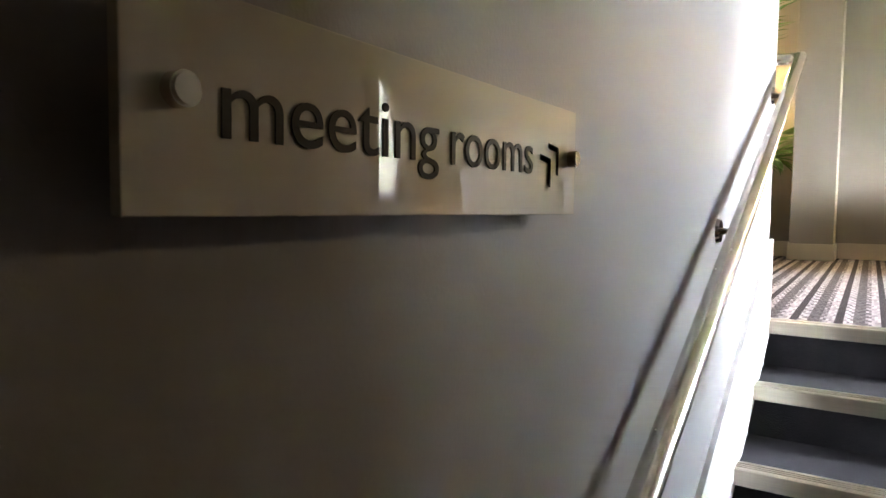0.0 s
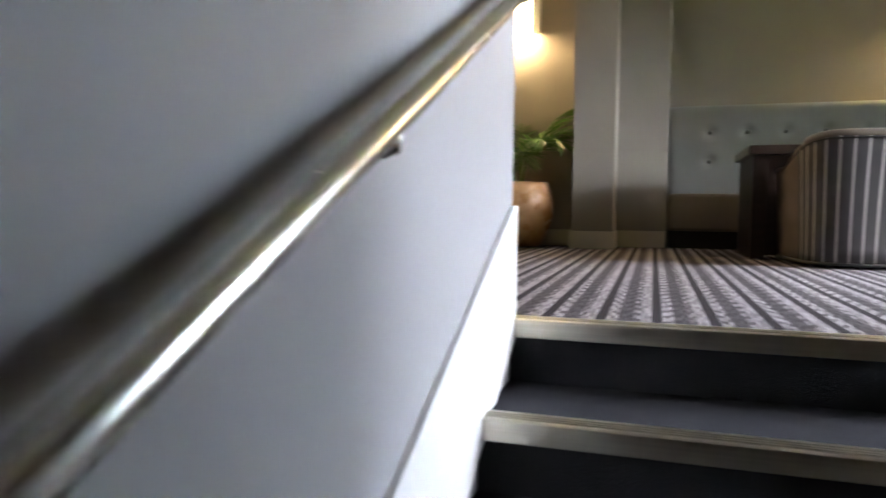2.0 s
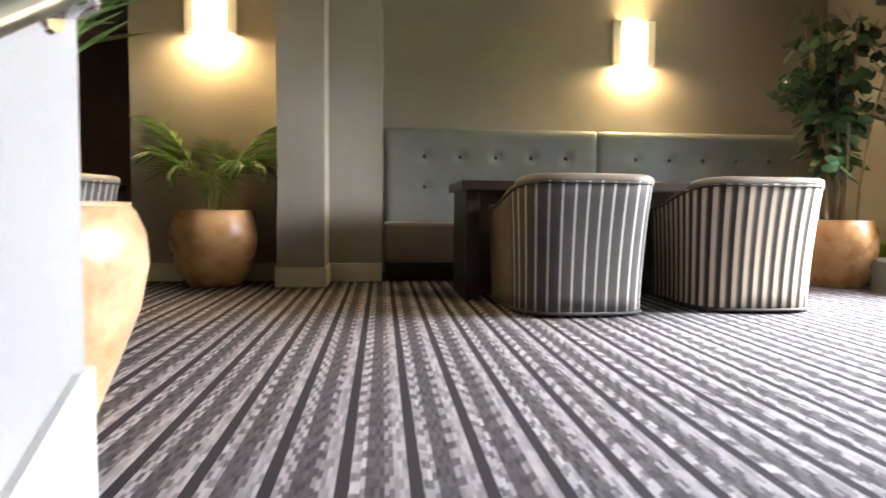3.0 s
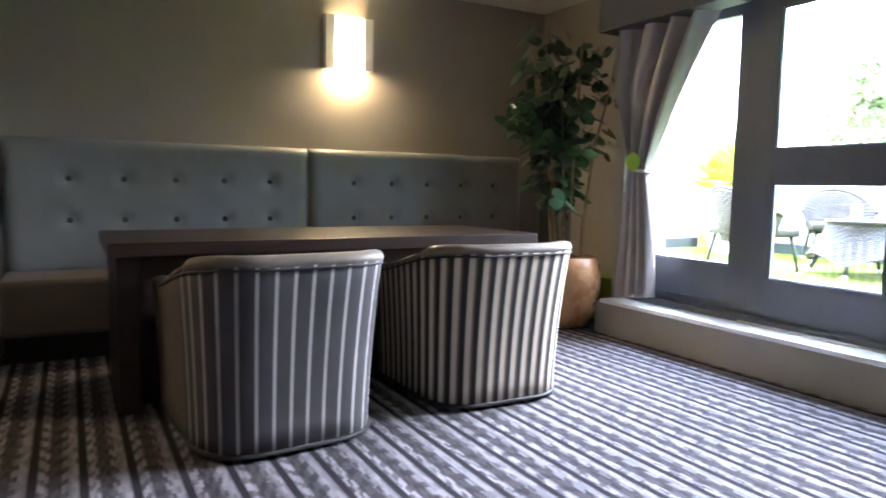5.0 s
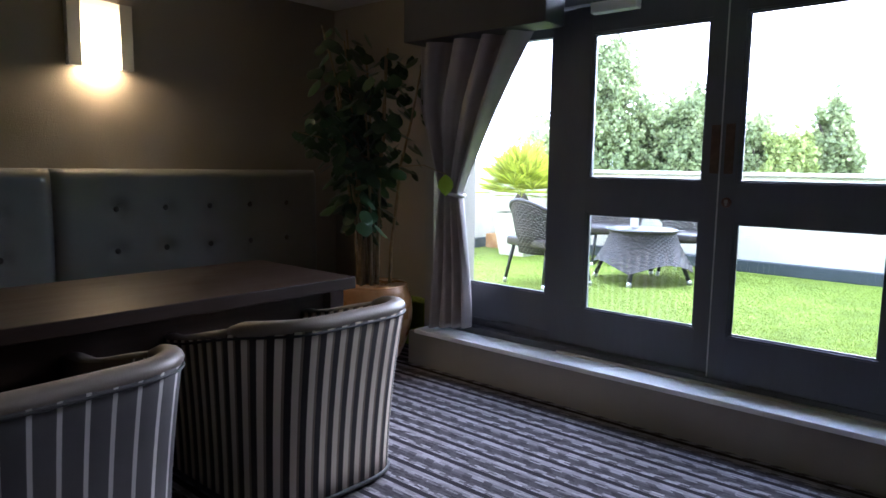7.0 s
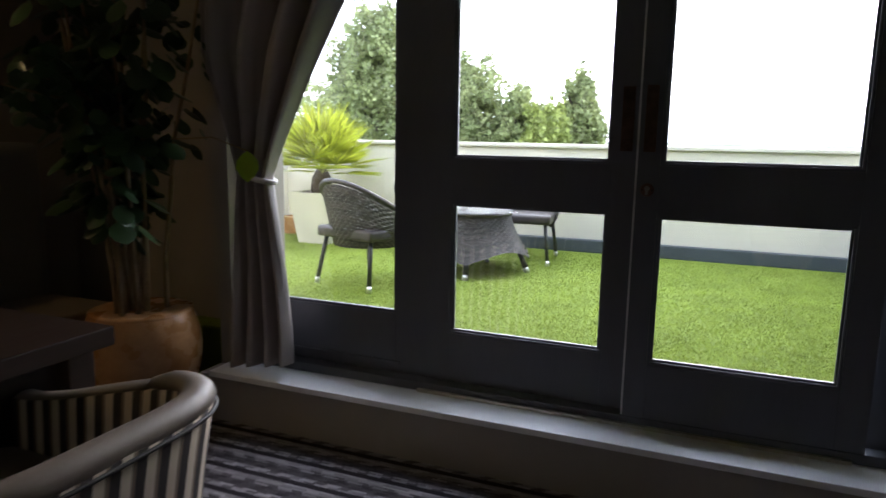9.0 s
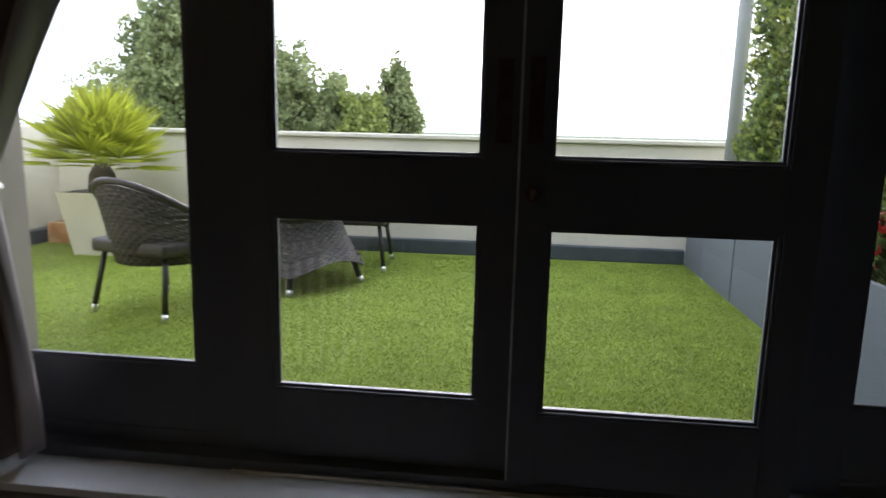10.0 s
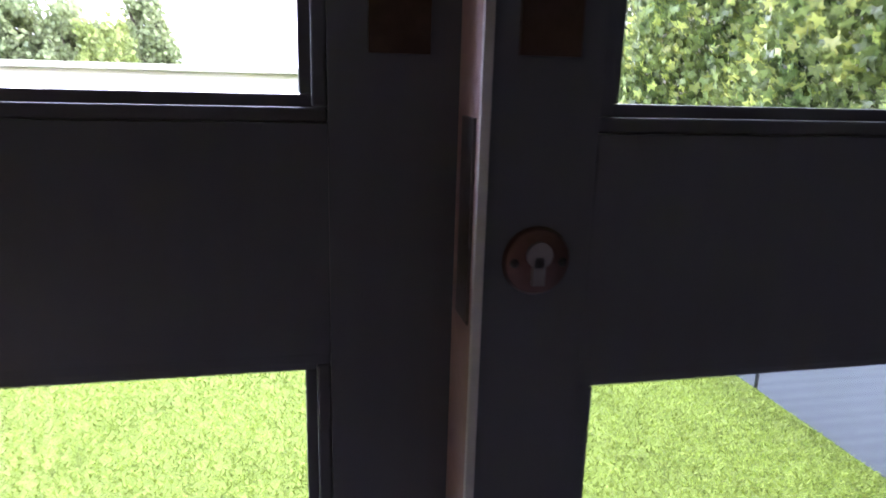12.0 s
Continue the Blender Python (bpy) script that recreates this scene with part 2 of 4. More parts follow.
BLADE = translucent(mat("turf_blade", (0.36, 0.45, 0.08), 0.6, scale=5, vary=0.3, bump=0, random_tint=0.4, spec=0.3), 0.25)
RENDERW = mat("cream_render", (0.74, 0.70, 0.58), 0.9, scale=1.8, vary=0.14, bump=0.4, bscale=90)
KERBM = mat("dark_grey_membrane", (0.07, 0.085, 0.10), 0.6, scale=4, vary=0.25, bump=0.2)
PLANTER = mat("slate_grey_planter_board", (0.13, 0.145, 0.165), 0.6, scale=3, vary=0.15, bump=0.04, bscale=60)
POTW = mat("white_square_planter", (0.68, 0.65, 0.56), 0.6, scale=5, vary=0.12, bump=0.15)
WICKER = mat("dark_brown_wicker", (0.055, 0.045, 0.04), 0.45, scale=25, vary=0.4, bump=0.6, bscale=200, random_tint=0.35)
WLEG = mat("black_powder_coat", (0.03, 0.03, 0.03), 0.4, scale=10, vary=0.2, bump=0.05)
FOOT = mat("silver_foot_cap", (0.7, 0.7, 0.68), 0.3, 0.9, scale=10, vary=0.1, bump=0)
IVY = translucent(mat("ivy_leaf", (0.26, 0.31, 0.09), 0.35, scale=5, second=(0.07, 0.12, 0.035), bump=0.1, random_tint=0.5), 0.3)
IVYL = translucent(mat("pale_ivy_leaf", (0.55, 0.56, 0.15), 0.35, scale=5, second=(0.28, 0.36, 0.08), bump=0.1, random_tint=0.4), 0.35)
PIPE = mat("pale_grey_pipe", (0.52, 0.54, 0.55), 0.5, scale=5, vary=0.15, bump=0.05)
BARK = mat("tree_bark", (0.10, 0.075, 0.05), 0.9, scale=6, vary=0.4, bump=0.8)
TREE1 = translucent(mat("tree_foliage", (0.36, 0.39, 0.17), 0.6, scale=0.6, second=(0.20, 0.245, 0.10), bump=0, random_tint=0.45), 0.4)
TREE2 = translucent(mat("yellowish_tree_foliage", (0.38, 0.42, 0.12), 0.6, scale=0.6, second=(0.20, 0.25, 0.06), bump=0, random_tint=0.45), 0.4)
FIELD = mat("distant_grass", (0.09, 0.12, 0.05), 0.95, scale=0.2, vary=0.3, bump=0.2)
CHAIR_G = stripe_mat("grey_pinstripe_cloth", (0.075, 0.068, 0.070), (0.45, 0.42, 0.40), 0.063, 0.19)
CHAIR_B = stripe_mat("cream_and_black_stripe_cloth", (0.035, 0.028, 0.026), (0.60, 0.52, 0.41), 0.058, 0.42, second_line=((0.20, 0.15, 0.11), 0.16))
SIDECLOTH = mat("brown_side_cloth", (0.13, 0.098, 0.078), 0.85, scale=10, vary=0.25, bump=0.25, bscale=500)
LEATHER = mat("taupe_leather", (0.185, 0.15, 0.12), 0.45, scale=6, vary=0.15, bump=0.2, bscale=250)
DARKROOM = mat("dark_brown_wall_paint", (0.20, 0.13, 0.085), 0.7, scale=3, vary=0.2, bump=0.3)


# ---- building helpers ----
def mesh_of(name, bm, material, smooth=False):
    me = bpy.data.meshes.new(name)
    bmesh.ops.recalc_face_normals(bm, faces=bm.faces[:])
    if smooth:
        for f in bm.faces:
            f.smooth = True
    bm.to_mesh(me)
    bm.free()
    me.materials.append(material)
    return me


def part(name, bm, material, parent=None, label="", smooth=False):
    ob = new(name, mesh_of(name, bm, material, smooth))
    ob.parent = parent
    return tagged(ob, label)


def group_at(name, m, label, category, group=""):
    e = new(name)
    e.empty_display_size = 0.1
    e.matrix_world = m
    return tagged(e, label, category, group)


def box(x0, x1, y0, y1, z0, z1, bevel=0.004, bm=None):
    b = bmesh.new()
    bmesh.ops.create_cube(b, size=1, matrix=Matrix.Translation(((x0 + x1) / 2, (y0 + y1) / 2, (z0 + z1) / 2)) @ Matrix.Diagonal((x1 - x0, y1 - y0, z1 - z0, 1)))
    if bevel:
        bmesh.ops.bevel(b, geom=b.edges[:], offset=bevel, segments=2, affect="EDGES", profile=0.6)
    if bm is None:
        return b
    me = bpy.data.meshes.new("t")
    b.to_mesh(me)
    b.free()
    bm.from_mesh(me)
    bpy.data.meshes.remove(me)
    return bm


def lathe(profile, n=40, bm=None, centre=(0, 0)):
    bm = bm or bmesh.new()
    rings = []
    for r, z in profile:
        rings.append([bm.verts.new((centre[0] + r * math.cos(2 * math.pi * k / n), centre[1] + r * math.sin(2 * math.pi * k / n), z)) for k in range(n)])
    for a, b in zip(rings, rings[1:]):
        for k in range(n):
            bm.faces.new((a[k], a[(k + 1) % n], b[(k + 1) % n], b[k]))
    bm.faces.new(rings[0][::-1])
    bm.faces.new(rings[-1])
    return bm


def tube(points, radius, n=12, bm=None, flat=1.0):
    """A tube along points; radius is a number or one per point."""
    bm = bm or bmesh.new()
    pts = [Vector(p) for p in points]
    rad = radius if isinstance(radius, (list, tuple)) else [radius] * len(pts)
    side = None
    rings = []
    for k, p in enumerate(pts):
        d = (pts[min(k + 1, len(pts) - 1)] - pts[max(k - 1, 0)]).normalized()
        if side is None:
            side = d.cross(Vector((0, 0, 1)) if abs(d.z) < 0.95 else Vector((1, 0, 0))).normalized()
        side = (side - d * side.dot(d)).normalized()
        up = side.cross(d)
        rings.append([bm.verts.new(p + rad[k] * (math.cos(a) * side + flat * math.sin(a) * up)) for a in (2 * math.pi * j / n for j in range(n))])
    for a, b in zip(rings, rings[1:]):
        for j in range(n):
            bm.faces.new((a[j], a[(j + 1) % n], b[(j + 1) % n], b[j]))
    bm.faces.new(rings[0][::-1])
    bm.faces.new(rings[-1])
    return bm


def prism(outline, axis, a, b):
    """A flat outline of two coordinates, pulled out along the third axis from a to b."""
    bm = bmesh.new()
    place = {"x": lambda u, v, w: (w, u, v), "y": lambda u, v, w: (u, w, v), "z": lambda u, v, w: (u, v, w)}[axis]
    lo = [bm.verts.new(place(u, v, a)) for u, v in outline]
    hi = [bm.verts.new(place(u, v, b)) for u, v in outline]
    n = len(lo)
    bm.faces.new(lo[::-1])
    bm.faces.new(hi)
    for k in range(n):
        bm.faces.new((lo[k], lo[(k + 1) % n], hi[(k + 1) % n], hi[k]))
    return bm


def structure(name, bm, material, label, parent=None, smooth=False):
    return tagged(part(name, bm, material, parent, "", smooth), label, name.split("_")[0], kind="structure")


def quads(name, verts, faces, material, parent=None, smooth=False):
    me = bpy.data.meshes.new(name)
    me.from_pydata(verts, [], faces)
    me.materials.append(material)
    if smooth:
        for f in me.polygons:
            f.use_smooth = True
    ob = new(name, me)
    ob.parent = parent
    return ob


# ---- the setting indoors ----
ZC, ZL, GO, RI = 2.33, -0.96, 0.32, 0.16
structure("floor", box(-4.5, 4.3, 0.0, 6.5, -0.12, 0.0, 0), CARPET, "striped grey and black loop-pile carpet")
structure("floor_lower", box(-0.2, 1.6, -4.5, -1.3, ZL - 0.1, ZL, 0), TREAD, "dark carpeted floor at the foot of the stairs")
structure("ceiling", box(-4.6, 4.4, -4.6, 6.6, ZC, ZC + 0.1, 0), CEIL, "plain off-white painted ceiling")
structure("wall_stairs", box(-0.14, 0.0, -4.5, 0.0, ZL - 0.1, ZC, 0), STAIRWALL, "smooth grey painted wall beside the stairs")
# unseen closing wall, its dark brown picked to dim bounce in the stairwell
structure("wall_stairs_far", box(1.5, 1.64, -4.5, -0.005, ZL - 0.1, 0.0, 0), DARKROOM, "unseen low closing wall, dark brown to cut bounced light")
# unseen wall, added to keep window light off the stair wall's lower end
structure("wall_stairs_upper", box(1.5, 1.64, -4.5, -0.38, 0.002, ZC, 0), STAIRWALL, "unseen grey wall added to shade the stair wall")
# also unseen; dark brown so that little light bounces up the stairs
structure("wall_back", box(-0.14, 4.4, -4.62, -4.5, ZL - 0.1, ZC, 0), DARKROOM, "unseen end wall, dark brown to cut bounced light")
structure("wall_south_a", box(-4.6, -0.14, -0.14, 0.0, -0.1, ZC, 0), WALL, "greige painted wall")
structure("floor_corner", box(1.64, 4.05, -4.5, 0.0, -0.12, 0.0, 0), CARPET, "striped grey and black loop-pile carpet")
structure("wall_west", box(-4.62, -4.5, -0.1, 6.6, -0.1, ZC, 0), DARKROOM, "dark brown painted wall")
structure("wall_north", box(0.434, 4.4, 4.49, 4.64, -0.1, ZC, 0), WALL, "greige textured wall above the bench")
structure("wall_alcove", box(-1.31, 0.434, 3.86, 4.64, -0.1, ZC, 0.006), WALL, "greige textured wall behind the potted palm")
structure("wall_dark", box(-4.6, -1.2, 6.4, 6.52, -0.1, ZC, 0), DARKROOM, "dark brown wall of the far seating area")
structure("wall_dark_side", box(-1.31, -1.2, 4.64, 6.4, -0.1, ZC, 0), DARKROOM, "dark brown side wall of the far seating area")
structure("pilaster", box(-0.256, 0.056, 3.495, 3.86, 0.0, ZC, 0.006), WALL, "greige painted pilaster with cream skirting")
structure("baseboard_pilaster", box(-0.271, 0.071, 3.48, 3.858, 0.0, 0.13, 0.004), CREAM, "cream painted skirting round the pilaster")
structure("baseboard_alcove", box(0.074, 0.432, 3.845, 3.859, 0.0, 0.13, 0.004), CREAM, "cream painted skirting")
structure("baseboard_alcove_b", box(-1.31, -0.274, 3.845, 3.859, 0.0, 0.13, 0.004), CREAM, "cream painted skirting")
structure("wall_east_north", box(4.2, 4.34, 3.27, 4.49, -0.1, ZC, 0), WALL, "greige wall in the corner behind the plant")

# window wall: plinth, piers and head
structure("plinth", box(3.76, 4.05, -4.5, 3.27, -0.1, 0.2, 0), RISER, "pale painted plinth under the window sill")
structure("sill", box(3.735, 4.0, -4.5, 3.20, 0.2, 0.225, 0.004), SILLM, "grey painted sill board under the doors")
structure("wall_east_pier", box(3.9, 4.3, 3.20, 3.27, 0.2, ZC, 0), WALL, "greige painted window pier")
structure("wall_east_head", box(3.88, 4.3, -4.5, 3.2, 2.24, ZC, 0), NAVY, "dark painted head above the doors")
structure("wall_east_south", box(3.9, 4.05, -0.6, -0.2, 0.225, 2.24, 0), WALL, "greige painted window pier")
structure("wall_east_end", box(3.9, 4.05, -4.5, -0.6, 0.225, 2.24, 0), WALL, "greige painted window pier")
structure("pelmet", box(3.70, 3.87, 2.31, 3.27, 1.90, ZC, 0.006), NAVY, "dark painted pelmet box over the curtain")
structure("threshold", box(3.90, 4.05, -0.2, 3.2, 0.225, 0.262, 0.004), FRAME, "dark slate painted threshold")
structure("threshold_strip", box(3.885, 3.9, 0.8, 2.3, 0.2255, 0.238, 0.002), ALU, "worn metal weather strip")

# stairs: treads, nosings, sloping skirting
for k in range(6):
    z, y = -RI * k, -GO * k
    if k:
        structure("stair_tread", box(0.0, 1.5, y + 0.021, y + GO + 0.01, z - 0.16, z, 0), TREAD, "dark carpeted stair tread")
    r = structure("stair_riser", box(0.0, 1.5, y - 0.002, y + 0.02, z - RI, z - 0.03, 0), TREAD, "dark carpeted stair riser")
    bm = box(0.0, 1.5, y - 0.022, y + 0.045, z - 0.006, z + 0.004, 0.002)
    box(0.0, 1.5, y - 0.026, y - 0.018, z - 0.042, z + 0.003, 0.002, bm)
    for q in (0.004, 0.018, 0.032):
        box(0.0, 1.5, y + q - 0.01, y + q - 0.004, z + 0.003, z + 0.0065, 0, bm)
    structure("stair_nosing", bm, ALU, "brushed metal stair nosing with grip ribs")
structure("baseboard_stairs", prism([(0.0, -0.05), (0.0, 0.289), (-0.04, 0.289), (-2.2, 0.289 - 2.16 * 0.5), (-4.5, 0.289 - 2.16 * 0.5), (-4.5, ZL - 0.05), (-1.9, ZL - 0.05)], "x", 0.0005, 0.014), SKIRT, "white painted skirting that climbs with the stairs")


# ---- french doors and side windows ----
def leaf(name, x, y0, y1, a, b, label):
    """A glazed leaf, from y0 to y1, its room face at x: stiles, three rails, two panes with beads."""
    e = group_at(name, Matrix.Identity(4), label, "door", "french doors")
    e["kind"] = "structure"
    d = x + 0.045
    a, b = a - 0.018, b + 0.018
    za, zb, zc, zd, zt, z0 = 0.462, 0.980, 1.140, 1.870, 2.0, 0.266
    part("stile", box(x, d, y0, a, z0, zt, 0.001), FRAME, e)
    part("stile", box(x, d, b, y1, z0, zt, 0.001), FRAME, e)
    for nm, p, q in (("bottom_rail", z0, za), ("lock_rail", zb, zc), ("top_rail", zd, zt)):
        part(nm, box(x + 0.0005, d - 0.0005, a, b, p, q, 0.0008), FRAME, e)
    for p, q in ((za, zb), (zc, zd)):
        pane = part("pane", box(x + 0.022, x + 0.028, a - 0.004, b + 0.004, p - 0.004, q + 0.004, 0), GLASS, e)
        pane.visible_shadow = False
        bm = bmesh.new()
        for k, (w, xx) in enumerate(((0.010, 0.004), (0.018, 0.013))):
            for u0, u1, v0, v1 in ((a, b, p, p + w), (a, b, q - w, q), (a, a + w, p + w, q - w), (b - w, b, p + w, q - w)):
                box(x + xx, x + 0.0215, u0, u1, v0, v1, 0.002, bm)
        part("glazing_bead", bm, FRAME, pane)
        bm = bmesh.new()
        for u0, u1, v0, v1 in ((a, b, p, p + 0.012), (a, a + 0.012, p + 0.012, q), (b - 0.012, b, p + 0.012, q)):
            box(x + 0.0285, x + 0.044, u0, u1, v0, v1, 0.002, bm)
        part("outer_bead", bm, BEAD, pane, "pale weathered outer bead")
    return e, a, b


door_a, aA, bA = leaf("door_1", 3.948, 1.5125, 2.288, 1.619, 2.175, "closed dark slate french door leaf with two panes")
door_b, aB, bB = leaf("door_2", 3.892, 0.768, 1.512, 0.873, 1.42, "dark slate french door leaf standing slightly proud")
# the meeting edge of the leaf that stands proud
part("meeting_edge", box(3.895, 3.9475, 1.5121, 1.5145, 0.27, 1.99, 0), EDGE, door_b, "bare reddish worn door edge")
part("meeting_strip", box(3.8895, 3.8945, 1.5085, 1.5150, 0.27, 1.99, 0.001), EDGEW, door_b, "pale worn strip along the edge")
bm = box(3.9, 3.93, 1.514, 1.5165, 1.015, 1.148, 0.001)
part("lock_plate", bm, mat("dull_lock_metal", (0.14, 0.12, 0.11), 0.4, 0.8, scale=30, vary=0.4, bump=0.1), door_b, "dull metal lock faceplate")
bm = bmesh.new()
bmesh.ops.create_cone(bm, cap_ends=True, segments=40, radius1=0.0225, radius2=0.020, depth=0.005, matrix=Matrix.Translation((3.8895, 1.474, 1.060)) @ Matrix.Rotation(-math.pi / 2, 4, "Y"))
ROSE = mat("dull_bronze_rose", (0.16, 0.09, 0.075), 0.45, 0.7, scale=30, vary=0.3, bump=0.1)
rose = part("escutcheon", bm, ROSE, door_b, "round dull bronze lock rose", True)
bm = bmesh.new()
bmesh.ops.create_cone(bm, cap_ends=True, segments=24, radius1=0.0085, radius2=0.0085, depth=0.006, matrix=Matrix.Translation((3.8875, 1.474, 1.065)) @ Matrix.Rotation(-math.pi / 2, 4, "Y"))
box(3.8845, 3.8905, 1.4695, 1.4785, 1.045, 1.065, 0.001, bm)
part("lock_cylinder", bm, mat("steel_lock_cylinder", (0.30, 0.28, 0.26), 0.35, 0.9, scale=40, vary=0.2, bump=0), rose)
bm = bmesh.new()
for yy in (1.458, 1.490):
    bmesh.ops.create_uvsphere(bm, u_segments=10, v_segments=6, radius=0.003, matrix=Matrix.Translation((3.887, yy, 1.060)))
part("screw", bm, BLACK, rose)
PLATE = mat("aged_copper_plate", (0.13, 0.085, 0.065), 0.4, 0.8, scale=25, vary=0.4, bump=0.1)
part("push_plate", box(3.944, 3.9495, 1.535, 1.575, 1.185, 1.40, 0.001), PLATE, door_a, "aged copper finger plate")
part("push_plate", box(3.888, 3.8935, 1.455, 1.493, 1.185, 1.40, 0.001), PLATE, door_b, "aged copper finger plate")

for y0, y1, lo, hi, nm in ((2.292, 3.2, 2.428, 3.14, "window_1"), (-0.2, 0.764, -0.1, 0.615, "window_2")):
    e = group_at(nm, Matrix.Identity(4), "dark slate framed fixed side window beside the doors", "window")
    e["kind"] = "structure"
    x, d = 3.96, 4.015
    part("window_frame", box(x, d, y0, lo, 0.262, 2.0, 0.003), FRAME, e)
    part("window_frame", box(x, d, hi, y1, 0.262, 2.0, 0.003), FRAME, e)
    part("bottom_rail", box(x + 0.002, d - 0.002, lo, hi, 0.262, 0.513, 0.003), FRAME, e)
    part("panel_moulding", box(x - 0.006, x + 0.001, lo - 0.02, hi, 0.30, 0.312, 0.002), FRAME, e)
    part("top_rail", box(x + 0.002, d - 0.002, lo, hi, 1.875, 2.0, 0.003), FRAME, e)
    pane = part("pane", box(x + 0.025, x + 0.031, lo - 0.004, hi + 0.004, 0.509, 1.879, 0), GLASS, e)
    pane.visible_shadow = False
    bm = bmesh.new()
    for u0, u1, v0, v1 in ((lo, hi, 0.513, 0.525), (lo, lo + 0.012, 0.525, 1.875), (hi - 0.012, hi, 0.525, 1.875)):
        box(x + 0.008, x + 0.0245, u0, u1, v0, v1, 0.002, bm)
    part("glazing_bead", bm, FRAME, pane)
e = group_at("window_3", Matrix.Identity(4), "narrow dark framed transom light over the doors", "window")
e["kind"] = "structure"
part("transom_rail", box(3.905, 4.0, -0.2, 3.2, 2.004, 2.035, 0.003), FRAME, e)
part("transom_stile", box(3.945, 4.0, -0.2, 0.8, 2.035, 2.24, 0.003), FRAME, e)
part("transom_stile", box(3.945, 4.0, 2.3, 3.2, 2.035, 2.24, 0.003), FRAME, e)
pane = part("pane", box(3.97, 3.976, 0.77, 2.29, 2.033, 2.242, 0), GLASS, e)
pane.visible_shadow = False
closer = group_at("door_closer", Matrix.Identity(4), "grey overhead door closer on the leaf", "door closer")
part("body", box(3.875, 3.929, 1.93, 2.17, 1.945, 1.998, 0.008), SILLM, closer)
part("arm", tube([(3.86, 2.05, 2.006), (3.82, 1.85, 2.008), (3.9, 1.62, 2.012)], 0.008, 8), STEEL, closer)


# ---- handrail and sign ----
rail = group_at("handrail", Matrix.Identity(4), "round brushed steel handrail fixed to the stair wall", "handrail")
s = 0.498
path = [(0.06, y, 0.864 + s * y) for y in np.linspace(-3.2, 0.14, 24)]
path += [(0.06, 0.165, 0.944), (0.055, 0.185, 0.948), (0.042, 0.20, 0.948)]
# the end turns back over the wall's end
path += [(0.02, 0.207, 0.95), (-0.03, 0.205, 0.949), (-0.07, 0.19, 0.947)]
part("tube", tube(path, 0.021, 20), STEEL, rail, "", True)
for y in (-0.08, -0.955, -1.86, -2.75):
    zr = 0.864 + s * y
    br = part("bracket", tube([(0.004, y, zr - 0.05), (0.035, y, zr - 0.05), (0.055, y, zr - 0.042), (0.060, y, zr - 0.016)], 0.008, 10), CHROME, rail, "polished steel bracket", True)
    bm = bmesh.new()
    bmesh.ops.create_cone(bm, cap_ends=True, segments=28, radius1=0.030, radius2=0.026, depth=0.008, matrix=Matrix.Translation((0.004, y, zr - 0.05)) @ Matrix.Rotation(math.pi / 2, 4, "Y"))
    part("wall_plate", bm, CHROME, br)

sign = group_at("wall_sign", pose(0.022, -2.183, 0.434), "frosted glass wall sign with charcoal lettering and steel standoffs", "sign")
part("panel", box(0, 0.008, -0.26, 0.258, -0.054, 0.054, 0.001), SIGNM, sign)
for y in (-0.232, 0.243):
    bm = bmesh.new()
    bmesh.ops.create_cone(bm, cap_ends=True, segments=32, radius1=0.0085, radius2=0.0085, depth=0.034, matrix=Matrix.Translation((0.0, y, 0.004)) @ Matrix.Rotation(math.pi / 2, 4, "Y"))
    bmesh.ops.bevel(bm, geom=[g for g in bm.edges if len(g.link_faces) == 2 and g.calc_face_angle() > 1], offset=0.0015, segments=2, affect="EDGES")
    part("standoff", bm, STEEL, sign, "brushed steel standoff cap", False)


def lettering(name, text, size, m, material, parent, width=None, depth=0.0006):
    cu = bpy.data.curves.new(name, "FONT")
    cu.body, cu.size, cu.extrude, cu.align_y = text, size, depth, "BOTTOM_BASELINE"
    tmp = bpy.data.objects.new(name, cu)
    scene.collection.objects.link(tmp)
    bpy.context.view_layer.update()
    me = bpy.data.meshes.new_from_object(tmp.evaluated_get(bpy.context.evaluated_depsgraph_get()))
    bpy.data.objects.remove(tmp)
    xs = [v.co.x for v in me.vertices]
    k = width / (max(xs) - min(xs)) if width else 1
    me.transform(m @ Matrix.Diagonal((k, 1, 1, 1)) @ Matrix.Translation((-min(xs), 0, 0)))
    me.materials.clear()
    me.materials.append(material)
    ob = new(name, me)
    ob.parent = parent
    return ob


onwall = Matrix(((0, 0, 1, 0.0085), (1, 0, 0, 0), (0, 1, 0, 0), (0, 0, 0, 1)))
lettering("lettering", "meeting", 0.0545, Matrix.Translation((0, -0.207, -0.0155)) @ onwall, SIGNT, sign, 0.195)
lettering("lettering", "rooms", 0.0545, Matrix.Translation((0, 0.006, -0.0155)) @ onwall, SIGNT, sign, 0.144)
bm = bmesh.new()
for dy, dz in ((0.165, -0.006), (0.184, 0.006)):
    for pts in ([(0, 0.006), (0.026, 0.006), (0.026, 0.0005), (0, 0.0005)], [(0.020, 0.0005), (0.026, 0.0005), (0.026, -0.022), (0.020, -0.022)]):
        vs = [bm.verts.new((0.0092, dy + u, dz + v + 0.004 - 0.12 * u)) for u, v in pts]
        bm.faces.new(vs)
bmesh.ops.solidify(bm, geom=bm.faces[:], thickness=0.0006)
part("arrow", bm, SIGNT, sign)


